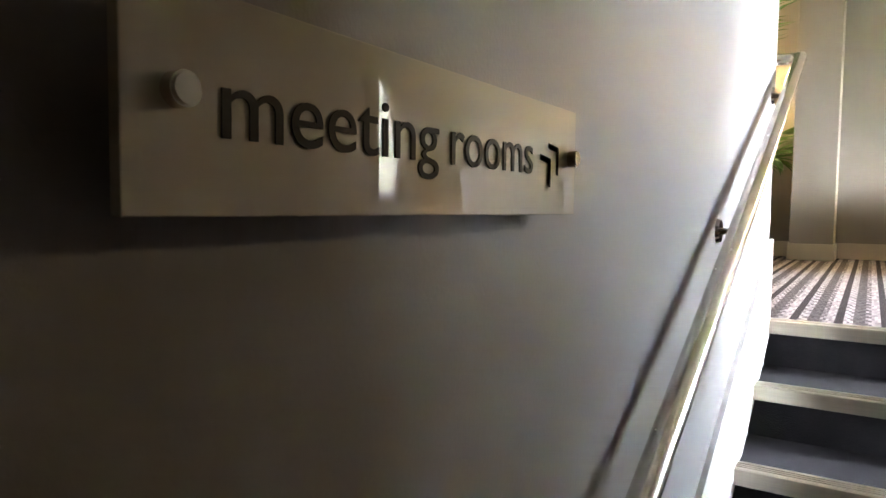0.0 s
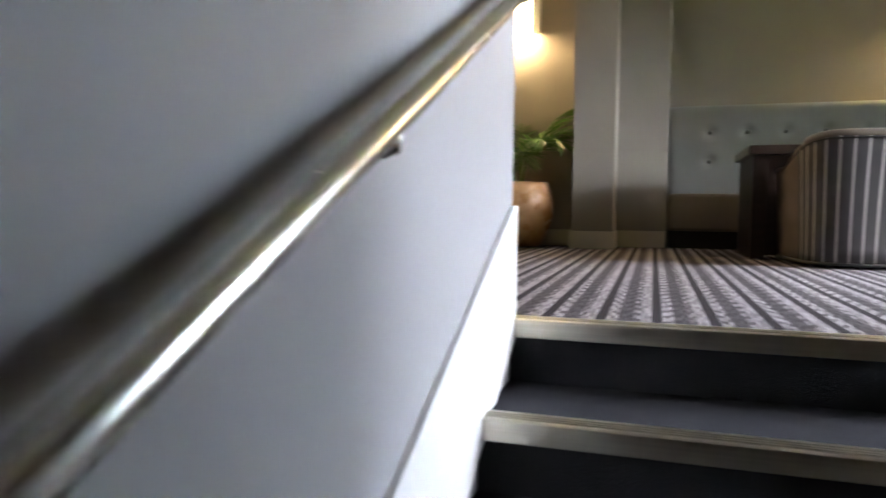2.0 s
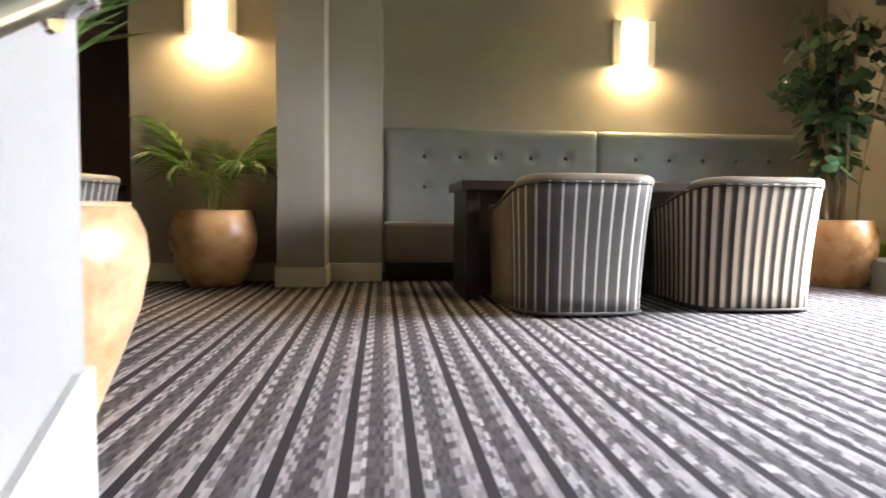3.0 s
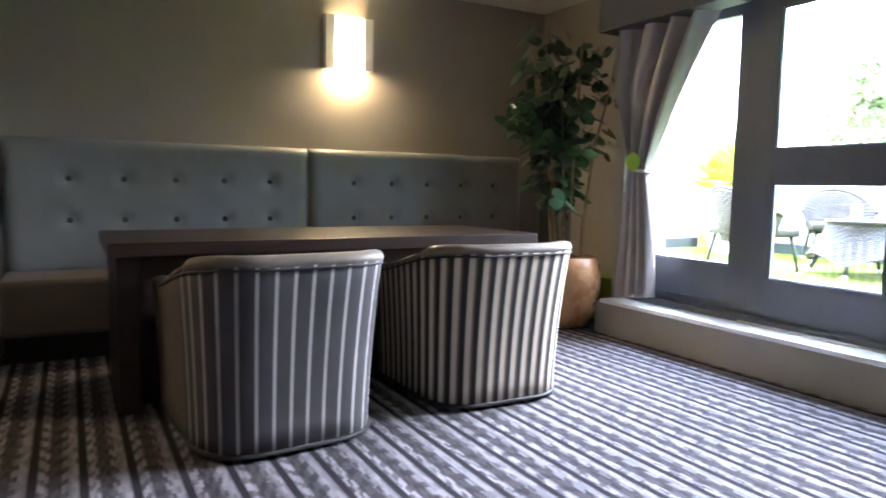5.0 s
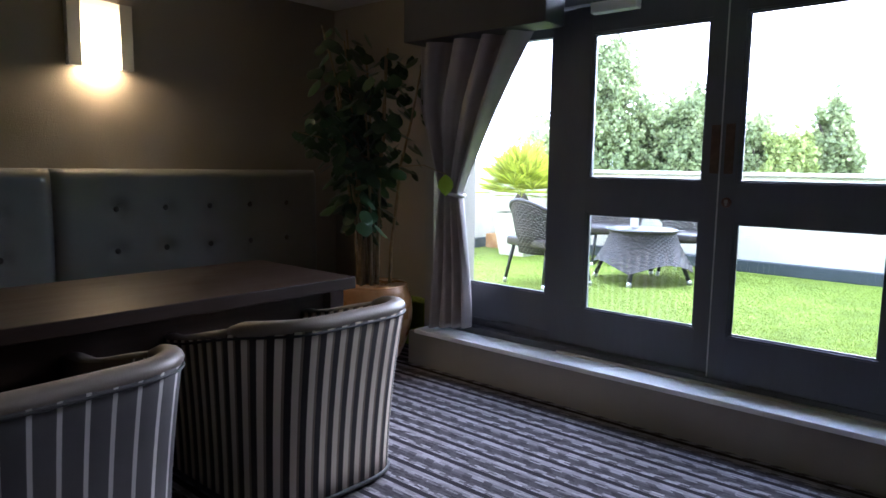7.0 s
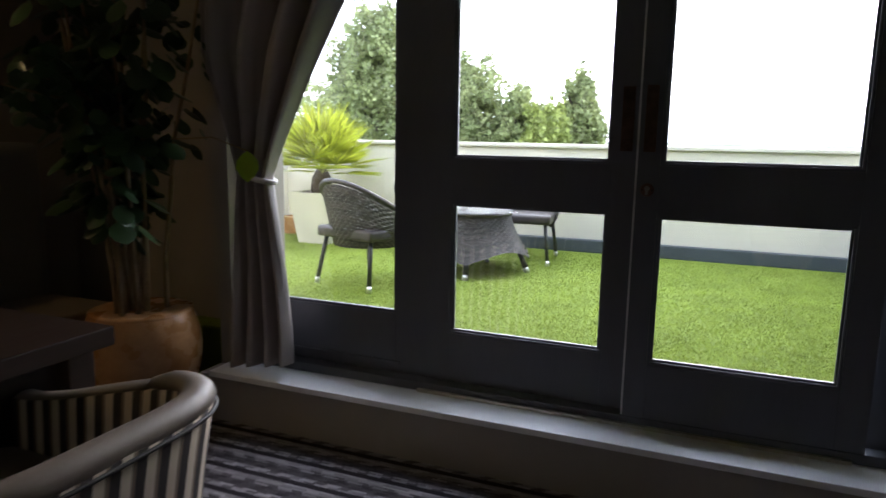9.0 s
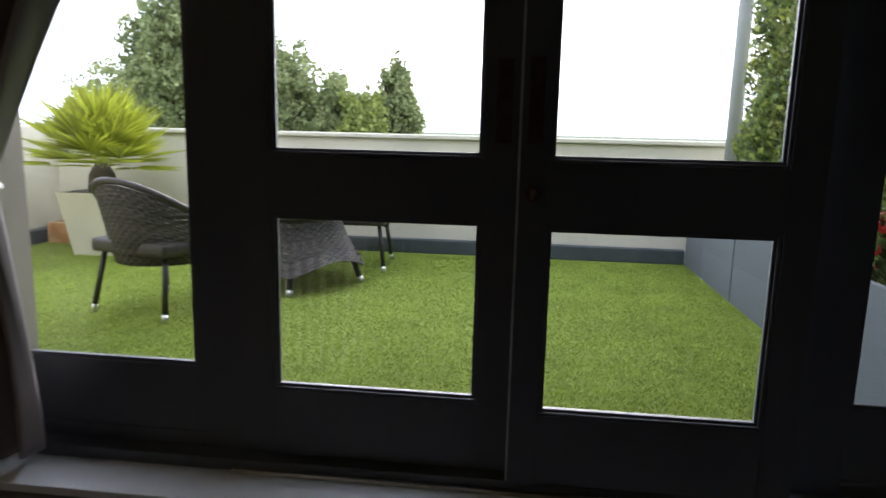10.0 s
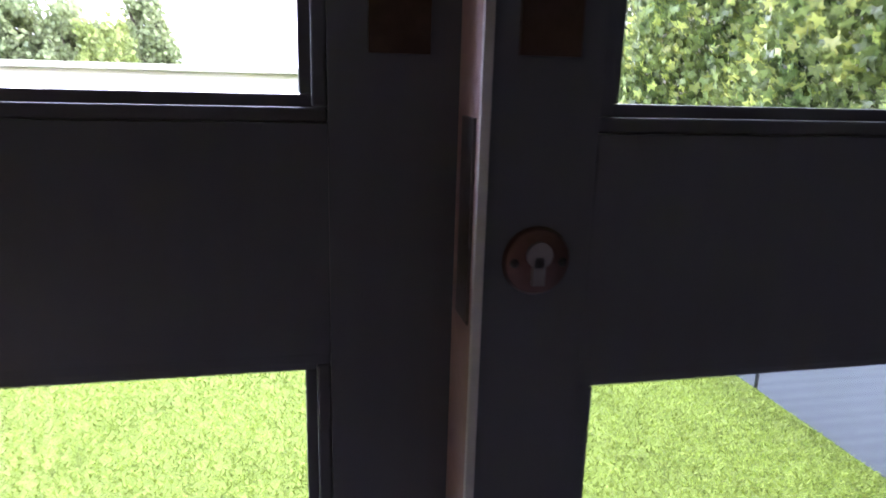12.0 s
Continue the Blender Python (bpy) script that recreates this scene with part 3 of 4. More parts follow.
# ---- wall lamps ----
def sconce(x, y, z):
    e = group_at("wall_lamp", pose(x, y, z), "lit wall lamp with curved glass between white side plates", "wall lamp", "wall lamps")
    part("backplate", box(-0.16, 0.16, -0.012, 0.0, -0.17, 0.17, 0.003), LAMPW, e)
    for a, b in ((-0.175, -0.105), (0.105, 0.175)):
        part("side_plate", box(a, b, -0.062, -0.013, -0.18, 0.18, 0.003), LAMPW, e, "frosted white side plate")
    arc = [(-0.103 + 0.206 * k / 12, -0.055 - 0.03 * math.sin(math.pi * k / 12)) for k in range(13)]
    bm = prism(arc + [(u, v + 0.004) for u, v in arc[::-1]], "z", -0.175, 0.178)
    part("shade", bm, SHADE, e, "glowing curved glass shade", True)
    bm = bmesh.new()
    bmesh.ops.create_uvsphere(bm, u_segments=16, v_segments=10, radius=0.035, matrix=Matrix.Translation((0, -0.045, -0.15)))
    part("bulb", bm, BULB, e, "", True)
    return e


sconce(2.493, 4.489, 1.898)
sconce(-0.745, 3.859, 1.90)


# ---- bench seating ----
def bench(x0, x1):
    e = group_at("bench_seat", pose(x0, 3.83, 0), "grey buttoned faux leather wall bench with taupe seat", "bench", "wall benches")
    w = x1 - x0
    part("plinth", box(0.01, w - 0.002, 0.05, 0.65, 0, 0.135, 0), BLACK, e, "black recessed plinth")
    part("seat", box(0, w - 0.003, 0.0, 0.46, 0.135, 0.425, 0.03), BENCHS, e, "taupe faux leather seat", True)
    bm = bmesh.new()
    nx, nz = int(w / 0.03), 26
    rows, xs = (0.70, 0.937), [0.32 + 0.284 * k for k in range(int((w - 0.4) / 0.284) + 1)]
    grid = []
    for j in range(nz + 1):
        z = 0.425 + (1.16 - 0.425) * j / nz
        rowv = []
        for i in range(nx + 1):
            x = (w - 0.004) * i / nx
            y = 0.455
            for bz in rows:
                for bx in xs:
                    y += 0.034 * math.exp(-(((x - bx) / 0.035) ** 2 + ((z - bz) / 0.035) ** 2))
            edge = min(i, nx - i) / nx * w
            top = 1.16 - z
            y += 0.03 * math.exp(-edge / 0.02) + 0.03 * math.exp(-top / 0.018)
            rowv.append(bm.verts.new((x, y, z)))
        grid.append(rowv)
    for j in range(nz):
        for i in range(nx):
            bm.faces.new((grid[j][i], grid[j][i + 1], grid[j + 1][i + 1], grid[j + 1][i]))
    back = [[bm.verts.new((x, 0.655, z)) for x in (0, w - 0.004)] for z in (0.425, 1.16)]
    bm.faces.new((*[grid[nz][i] for i in range(nx + 1)], back[1][1], back[1][0]))
    bm.faces.new((*[grid[j][0] for j in range(nz + 1)], back[1][0], back[0][0]))
    bm.faces.new((*[grid[j][nx] for j in range(nz + 1)], back[1][1], back[0][1]))
    bm.faces.new((back[0][0], back[0][1], back[1][1], back[1][0]))
    bk = part("backrest", bm, BENCHM, e, "grey buttoned backrest", True)
    for bz in rows:
        for bx in xs:
            bm = bmesh.new()
            bmesh.ops.create_uvsphere(bm, u_segments=10, v_segments=6, radius=0.018, matrix=Matrix.Translation((bx, 0.478, bz)) @ Matrix.Diagonal((1, 0.5, 1, 1)))
            part("button", bm, BUTTON, bk, "", True)
    return e


bench(0.448, 2.162)
bench(2.162, 3.88)


# ---- tub chairs ----
def tub_chair(name, m, cloth, label, side=None):
    """A tub chair that faces +y: one curved striped shell, leather top roll, seat cushion."""
    e = group_at(name, m, label, "chair", "tub chairs")
    n = 40
    hw = 0.355
    outline = []
    ex = 4.2
    for k in range(n + 1):
        a = math.pi + math.pi * k / n
        c, s_ = math.cos(a), math.sin(a)
        outline.append((hw * math.copysign(abs(c) ** (2 / ex), c), 0.48 * math.copysign(abs(s_) ** (2 / ex), s_) + 0.08))
    # straight arm lengths at both ends
    outline = [(-hw, 0.34), (-hw, 0.2)] + outline + [(hw, 0.2), (hw, 0.34)]
    lens = [0.0]
    for p, q in zip(outline, outline[1:]):
        lens.append(lens[-1] + math.hypot(q[0] - p[0], q[1] - p[1]))

    def top_z(y):
        t = min(max((y + 0.36) / 0.60, 0), 1)
        return 0.665 - 0.125 * (0.35 * t + 0.65 * t * t * (3 - 2 * t))

    bm = bmesh.new()
    uv = bm.loops.layers.uv.new("UVMap")
    levels = 8
    vs, info = [], {}
    for j in range(levels + 1):
        row = []
        for k, (x, y) in enumerate(outline):
            z = 0.025 + (top_z(y) - 0.025) * j / levels
            h = z / 0.68
            f = 0.93 + 0.09 * h ** 1.6
            back = -0.05 * h ** 2 * max(0, -y) / 0.34
            v = bm.verts.new((x * f, y * (0.95 + 0.05 * h) + back, z))
            info[v] = (lens[k], z)
            row.append(v)
        vs.append(row)
    for j in range(levels):
        for k in range(len(outline) - 1):
            f = bm.faces.new((vs[j][k], vs[j][k + 1], vs[j + 1][k + 1], vs[j + 1][k]))
            f.material_index = 1 if side and min(outline[k][1], outline[k + 1][1]) > -0.13 else 0
            for lp in f.loops:
                lp[uv].uv = info[lp.vert]
    bm.faces.ensure_lookup_table()
    ob = new("shell", bpy.data.meshes.new("shell"))
    for f in bm.faces:
        f.smooth = True
    bm.to_mesh(ob.data)
    ob.data.materials.append(cloth)
    if side:
        ob.data.materials.append(side)
    rim = [v.co.copy() for v in vs[-1]]
    foot = [v.co.copy() for v in vs[0]]
    bm.free()
    ob.parent = e
    sol = ob.modifiers.new("thickness", "SOLIDIFY")
    sol.thickness, sol.offset = 0.07, -1.0
    inner = []
    for v in rim:
        d = Vector((v.x, v.y - 0.15, 0)).normalized()
        inner.append(v - d * 0.036 + Vector((0, 0, 0.006)))
    arms = [k for k, v in enumerate(inner) if v.y < -0.17]
    k0, k1 = arms[0], arms[-1]
    part("top_roll", tube(inner[k0:k1 + 1], [0.022, 0.030] + [0.038] * (k1 - k0 - 3) + [0.030, 0.022], 14, None, 0.75), LEATHER, e, "padded taupe leather roll along the back", True)
    for some in (inner[:k0 + 1], inner[k1:]):
        part("arm_pad", tube([v - Vector((0, 0, 0.008)) for v in some], 0.034, 12, None, 0.5), LEATHER, e, "leather arm pad", True)
    part("piping", tube([v + Vector((v.x, v.y - 0.1, 0)).normalized() * 0.003 - Vector((0, 0, 0.012)) for v in rim], 0.0045, 8), BLACK, e, "dark piping under the roll", True)
    part("base_band", tube([v + Vector((0, 0, -0.004)) for v in foot], 0.010, 8), BLACK, e, "dark base band", True)
    part("seat_cushion", box(-0.28, 0.28, -0.25, 0.36, 0.26, 0.43, 0.035), LEATHER, e, "leather seat cushion", True)
    part("front_rail", box(-0.27, 0.27, 0.27, 0.33, 0.03, 0.26, 0.01), cloth, e)
    for x in (-0.26, 0.26):
        for y in (-0.24, 0.28):
            part("foot", box(x - 0.02, x + 0.02, y - 0.02, y + 0.02, 0.0, 0.03, 0.002), BLACK, e)
    return e


tub_chair("tub_chair", pose(1.42, 2.53, 0, 0, 0, 4), CHAIR_G, "charcoal pinstriped tub chair with brown sides and leather top", SIDECLOTH)
tub_chair("tub_chair", pose(2.385, 2.63, 0, 0, 0, 0), CHAIR_B, "cream and black striped tub chair with leather top")
tub_chair("tub_chair", pose(-1.55, 2.9, 0, 0, 0, 80), CHAIR_G, "charcoal pinstriped tub chair in the far seating area")


def dining_table(x0, x1, y0, y1, h):
    e = group_at("table", pose(x0, y0, 0), "long dark wenge wood table with slab ends", "table", "tables")
    w, d = x1 - x0, y1 - y0
    part("tabletop", box(0, w, 0, d, h - 0.055, h, 0.005), WOOD, e)
    for a in (0.03, w - 0.11):
        part("slab_leg", box(a, a + 0.08, 0.05, d - 0.05, 0, h - 0.055, 0.004), WOOD, e)
    part("front_panel", box(0.11, w - 0.11, 0.10, 0.125, 0.02, h - 0.055, 0.003), WOOD, e)
    return e


dining_table(0.885, 2.905, 2.78, 3.55, 0.69)
dining_table(-2.9, -1.75, 4.3, 5.0, 0.705)


# ---- pots and plants ----
def pot(name, x, y, profile, material, label, category="plant pot"):
    e = group_at(name, pose(x, y, 0), label, category, "round plant pots")
    top_r, top_z_ = profile[-1]
    part("shell", lathe(profile + [(top_r - 0.02, top_z_ - 0.004), (top_r - 0.03, top_z_ - 0.06)], 48), material, e, "", True)
    part("rim", lathe([(top_r - 0.03, top_z_ - 0.012), (top_r + 0.004, top_z_ - 0.01), (top_r + 0.005, top_z_ + 0.004), (top_r - 0.028, top_z_ + 0.005)], 48), material, e, "rounded pot rim", True)
    return e


ROUND = [(0.60, 0.0), (0.68, 0.03), (0.86, 0.25), (0.98, 0.5), (1.0, 0.65), (0.97, 0.8), (0.90, 0.93), (0.86, 0.99), (0.84, 1.0)]
pot("plant_pot", -0.70, 3.66, [(0.285 * r, 0.50 * z) for r, z in ROUND], POT, "round glossy tan mosaic pot holding a palm")
pot("plant_pot", 3.70, 3.52, [(0.245 * r, 0.465 * z) for r, z in ROUND], POT, "round glossy tan pot holding a bushy houseplant")
VASE = [(0.50, 0.0), (0.56, 0.02), (0.74, 0.25), (0.92, 0.5), (1.0, 0.72), (0.98, 0.86), (0.90, 0.96), (0.84, 1.0)]
pot("plant_pot", -0.425, 0.66, [(0.285 * r, 0.53 * z) for r, z in VASE], POTL, "tall honey-coloured pot holding a drooping palm")


def frond(verts, faces, base, ahead, rise, length, droop, leaflets, leaf_len, leaf_w, rnd):
    """A feathery frond: a bent rib with narrow leaflets down both sides."""
    d = Vector((math.cos(ahead), math.sin(ahead), 0))
    pts = []
    for k in range(9):
        t = k / 8
        pts.append(Vector(base) + d * (length * t * (1 - 0.15 * t)) + Vector((0, 0, rise * t - droop * t * t)))
    side = d.cross(Vector((0, 0, 1))).normalized()

    def quad(p, q, w0, up):
        s_ = (q - p).cross(up)
        if s_.length < 1e-6:
            return
        s_.normalize()
        mid = p.lerp(q, 0.45) + up * 0.01
        i = len(verts)
        verts.extend([p - s_ * w0 * 0.3, p + s_ * w0 * 0.3, mid + s_ * w0, q, mid - s_ * w0])
        faces.append((i, i + 1, i + 2, i + 3, i + 4))

    for a, b in zip(pts, pts[1:]):
        i = len(verts)
        verts.extend([a - side * 0.004, a + side * 0.004, b + side * 0.003, b - side * 0.003])
        faces.append((i, i + 1, i + 2, i + 3))
    for k in range(leaflets):
        t = 0.22 + 0.78 * k / leaflets
        f = t * 8
        j = min(int(f), 7)
        p = pts[j].lerp(pts[j + 1], f - j)
        tang = (pts[j + 1] - pts[j]).normalized()
        ll = leaf_len * (0.55 + 0.6 * math.sin(math.pi * min(t, 0.95))) * rnd.uniform(0.85, 1.1)
        for s_ in (-1, 1):
            tip = p + (tang * 0.75 + side * s_ * 0.75 + Vector((0, 0, rnd.uniform(-0.55, -0.1)))).normalized() * ll
            quad(p, tip, leaf_w, Vector((0, 0, 1)))


def palm(x, y, z, fronds, material, label, rnd, leaflets=17, leaf_len=0.24, leaf_w=0.014):
    e = group_at("potted_palm", pose(x, y, z), label, "plant")
    bm = bmesh.new()
    for a in range(5):
        an = a * 1.3
        tube([(0.03 * math.cos(an), 0.03 * math.sin(an), -0.02), (0.05 * math.cos(an), 0.05 * math.sin(an), 0.12), (0.07 * math.cos(an), 0.07 * math.sin(an), 0.24)], [0.012, 0.009, 0.006], 7, bm)
    part("stem", bm, PALML, e, "green stems", True)
    part("soil", lathe([(0.19, -0.06), (0.20, -0.045), (0.12, -0.03)], 24), SOIL, e)
    for an, rise, ln, dr in fronds:
        dr, ln = dr + 0.06, ln * 1.1
        verts, faces = [], []
        frond(verts, faces, (0.03 * math.cos(an), 0.03 * math.sin(an), 0.10), an, rise, ln, dr, leaflets, leaf_len, leaf_w, rnd)
        quads("frond", verts, faces, material, e)
    return e


rnd = random.Random(4)
palm(-0.70, 3.66, 0.485, [(2.9, 0.95, 0.44, 0.35), (3.4, 0.75, 0.42, 0.40), (0.1, 0.80, 0.46, 0.42), (-0.4, 0.75, 0.40, 0.5), (-1.3, 0.55, 0.34, 0.45), (1.7, 0.85, 0.30, 0.15), (-2.2, 0.65, 0.36, 0.45), (0.5, 0.9, 0.40, 0.35), (-0.9, 0.7, 0.42, 0.45), (2.3, 0.8, 0.40, 0.4)], PALML, "green parlour palm growing from the tan pot", rnd)
palm(-0.425, 0.66, 0.515, [(-0.4, 1.35, 0.40, 0.55), (0.3, 1.45, 0.38, 0.55), (1.2, 1.3, 0.42, 0.5), (2.2, 1.3, 0.5, 0.5), (3.2, 1.3, 0.5, 0.5), (-1.2, 1.3, 0.35, 0.5), (0.0, 1.5, 0.25, 0.3), (-2.4, 1.2, 0.4, 0.5)], PALML, "green drooping palm in the tall honey-coloured pot", rnd, 18, 0.26, 0.013)


def leafy(x, y, z, rnd):
    """A tall houseplant: pale canes and broad oval leaves that hang in tiers."""
    e = group_at("houseplant", pose(x, y, z), "tall bushy houseplant with dark oval leaves on pale canes", "plant")
    part("soil", lathe([(0.16, -0.06), (0.18, -0.045), (0.10, -0.03)], 24), SOIL, e)
    verts, faces = [], []

    def leaf_at(p, d, size):
        d = d.normalized()
        s_ = d.cross(Vector((rnd.uniform(-0.3, 0.3), rnd.uniform(-0.3, 0.3), 1))).normalized()
        nrm = s_.cross(d)
        i = len(verts)
        shape = ((0, 0), (0.25, 0.36), (0.55, 0.42), (0.82, 0.28), (1.0, 0.0))
        for t, w in shape:
            c = p + d * size * t - nrm * size * 0.22 * t * t
            verts.append(c + s_ * size * w - nrm * size * w * 0.2)
            verts.append(c)
            verts.append(c - s_ * size * w - nrm * size * w * 0.2)
        for k in range(4):
            a = i + 3 * k
            faces.append((a, a + 1, a + 4, a + 3))
            faces.append((a + 1, a + 2, a + 5, a + 4))

    for k in range(15):
        an = rnd.uniform(0, 6.28)
        r0 = rnd.uniform(0.02, 0.12)
        lean = rnd.uniform(0.05, 0.30)
        h = rnd.uniform(0.75, 1.62) if k > 3 else rnd.uniform(1.45, 1.68)
        pts = []
        for j in range(7):
            t = j / 6
            pts.append(Vector((math.cos(an) * (r0 + lean * t ** 1.5), math.sin(an) * (r0 + lean * t ** 1.5) * 0.7, -0.03 + h * t)) + Vector((rnd.uniform(-1, 1), rnd.uniform(-1, 1), 0)) * 0.015)
        part("cane", tube(pts, [0.012 - 0.0012 * j for j in range(7)], 7), CANE, e, "", True)
        for j in range(34):
            t = rnd.uniform(0.36, 1.0) ** 0.8
            f = t * 6
            q = min(int(f), 5)
            p = pts[q].lerp(pts[q + 1], f - q)
            al = rnd.uniform(0, 6.28)
            out = Vector((math.cos(al), math.sin(al), rnd.uniform(-0.5, 0.35)))
            p = p + out * rnd.uniform(0.02, 0.13)
            leaf_at(p, Vector((out.x, out.y, -rnd.uniform(0.1, 1.2))), rnd.uniform(0.065, 0.125))
    for k in range(3):
        # low side branch that reaches over the bench
        pts = [Vector((-0.05, 0.05, 0.72 + 0.1 * k)), Vector((-0.25, 0.05, 0.88 + 0.06 * k)), Vector((-0.55 + 0.08 * k, 0.02, 0.92 + 0.05 * k))]
        part("cane", tube(pts, [0.008, 0.006, 0.004], 6), CANE, e, "", True)
        for j in range(26):
            p = pts[1].lerp(pts[2], rnd.random()) + Vector((rnd.uniform(-1, 1), rnd.uniform(-1, 1), rnd.uniform(-1, 0.8))) * 0.09
            leaf_at(p, Vector((rnd.uniform(-1, 1), rnd.uniform(-1, 1), -0.5)), rnd.uniform(0.05, 0.09))
    tagged(quads("foliage", verts, faces, LEAF, e, True), "dark green oval leaves", kind="stuff")
    verts, faces = [], []
    # one broad young leaf that hangs by the tieback, turned to the room, its window glow in the colour
    across = Vector((0.66, -0.75, 0.0))
    for t, w in ((0, 0), (0.12, 0.22), (0.3, 0.40), (0.55, 0.44), (0.8, 0.28), (1.0, 0.0)):
        c = Vector((0.052, -0.53, 0.70 - 0.125 * t)) + Vector((0.75, 0.66, 0)) * 0.03 * t * t
        verts.extend([c + across * 0.10 * w, c + Vector((0.75, 0.66, 0)) * 0.006, c - across * 0.10 * w])
    for k in range(5):
        a = 3 * k
        faces.extend([(a, a + 1, a + 4, a + 3), (a + 1, a + 2, a + 5, a + 4)])
    part("leaf_stalk", tube([(0.0, -0.2, 0.74), (0.03, -0.38, 0.75), (0.052, -0.53, 0.70)], 0.003, 6), CANE, e)
    quads("backlit_young_leaf", verts, faces, LEAFY, e, True)
    return e


leafy(3.69, 3.50, 0.455, random.Random(11))


# ---- curtain ----
def curtain():
    e = group_at("curtain", Matrix.Identity(4), "taupe satin curtain gathered by a silver tieback", "curtain")
    bm = bmesh.new()
    nu, nv = 120, 60
    rows = []
    for j in range(nv + 1):
        z = 0.232 + (1.935 - 0.232) * j / nv
        tie = 1.05
        if z >= tie:
            t = (z - tie) / (1.935 - tie)
            right = 2.93 - 0.46 * t ** 1.15
            left = 3.09 + 0.19 * min(1, t * 1.8)
            amp = 0.026 + 0.030 * t
        else:
            t = (tie - z) / (tie - 0.232)
            right = 2.93 - 0.09 * math.sin(t * 1.6)
            left = 3.09 + 0.07 * t ** 0.7
            amp = 0.022 + 0.024 * t
        row = []
        for i in range(nu + 1):
            u = i / nu
            y = left + (right - left) * u
            ph = 2 * math.pi * (4.1 * u + 0.10 * math.sin(5 * u + 1.3 * z))
            wave = math.sin(ph)
            x = 3.825 + amp * math.copysign(abs(wave) ** 0.75, wave) + 0.007 * math.sin(2.3 * ph + 4 * z)
            row.append(bm.verts.new((x, y, z + 0.05 * u * max(0.0, 1 - j / 20))))
        rows.append(row)
    for j in range(nv):
        for i in range(nu):
            bm.faces.new((rows[j][i], rows[j][i + 1], rows[j + 1][i + 1], rows[j + 1][i]))
    c = part("cloth", bm, CURTAIN, e, "", True)
    c.modifiers.new("thickness", "SOLIDIFY").thickness = 0.004
    pts = [(3.83 + 0.05 * math.cos(a), 2.995 + 0.082 * math.sin(a), 1.05 + 0.02 * math.sin(a)) for a in np.linspace(0, 2 * math.pi, 30)]
    part("tieback", tube(pts, 0.011, 8), TIE, e, "silver cord tieback", True)
    part("curtain_rail", tube([(3.83, 2.35, 1.945), (3.83, 3.24, 1.945)], 0.01, 8), STEEL, e)


curtain()

# ---- the terrace ----
GZ = 0.296
structure("ground", box(-400, 3000, -1500, 1500, -6.2, -6.0, 0), FIELD, "distant grassy ground below the terrace")
structure("terrace", box(4.06, 7.5, -4.0, 9.0, -0.1, GZ, 0), GRASSM, "green artificial turf on the roof terrace")
structure("parapet", box(7.2, 7.45, -1.0, 9.0, GZ, 1.15, 0.012), RENDERW, "cream rendered parapet wall round the terrace")
structure("parapet_coping", box(7.17, 7.49, -1.0, 9.0, 1.15, 1.182, 0.008), RENDERW, "cream coping on the parapet")
structure("parapet_kerb", box(7.12, 7.198, 0.312, 5.2, GZ, 0.40, 0.008), KERBM, "dark grey upstand along the parapet")
structure("parapet_side", box(4.4, 7.2, 5.2, 5.45, GZ, 1.18, 0.012), RENDERW, "cream rendered parapet wall at the terrace's side")
structure("parapet_side_kerb", box(4.4, 7.12, 5.12, 5.198, GZ, 0.40, 0.008), KERBM, "dark grey upstand along the side parapet")
structure("building", box(-4.9, 4.3, -5, -0.63, ZC + 0.11, 6.0, 0), RENDERW, "upper storey of the rendered building")
structure("building_front", box(4.301, 4.5, 3.4, 9.0, -0.1, 2.6, 0), RENDERW, "rendered outer wall beside the doors")
structure("wall_ivy", box(4.31, 6.62, -0.5, -0.045, GZ, 5.0, 0), RENDERW, "rendered wall under the ivy")

verts, faces = [], []
rg = random.Random(8)
for k in range(270000):
    y = 0.318 + 4.79 * rg.random() ** 1.3
    x = 4.08 + 2.99 * rg.random() ** 1.25
    h, w, a = rg.uniform(0.007, 0.014), 0.0019, rg.uniform(0, 6.28)
    dx, dy = math.cos(a) * w, math.sin(a) * w
    lx, ly = rg.uniform(-0.014, 0.014), rg.uniform(-0.014, 0.014)
    i = len(verts)
    verts += [(x - dx, y - dy, GZ), (x + dx, y + dy, GZ), (x + lx, y + ly, GZ + h)]
    faces.append((i, i + 1, i + 2))
tagged(quads("turf", verts, faces, BLADE), "short green artificial turf blades", "grass", kind="stuff")

# planter boxes along the ivy wall
for k, (a, b) in enumerate(((4.34, 5.08), (5.095, 6.025), (6.04, 7.11))):
    e = group_at("planter_box", pose(a, -0.04, GZ), "slate grey board planter box against the ivy wall", "planter", "planter boxes")
    w = b - a
    part("front_board", box(0, w, 0.325, 0.35, 0, 0.445, 0.004), PLANTER, e)
    part("end_board", box(0, 0.025, 0.0, 0.324, 0, 0.445, 0.004), PLANTER, e)
    part("end_board", box(w - 0.025, w, 0.0, 0.324, 0, 0.445, 0.004), PLANTER, e)
    part("soil", box(0.026, w - 0.026, 0.0, 0.324, 0.3, 0.40, 0), SOIL, e)
    if k < 2:
        part("joint_strip", box(w + 0.001, w + 0.014, 0.30, 0.345, 0, 0.44, 0.001), BLACK, e, "black joint strip")

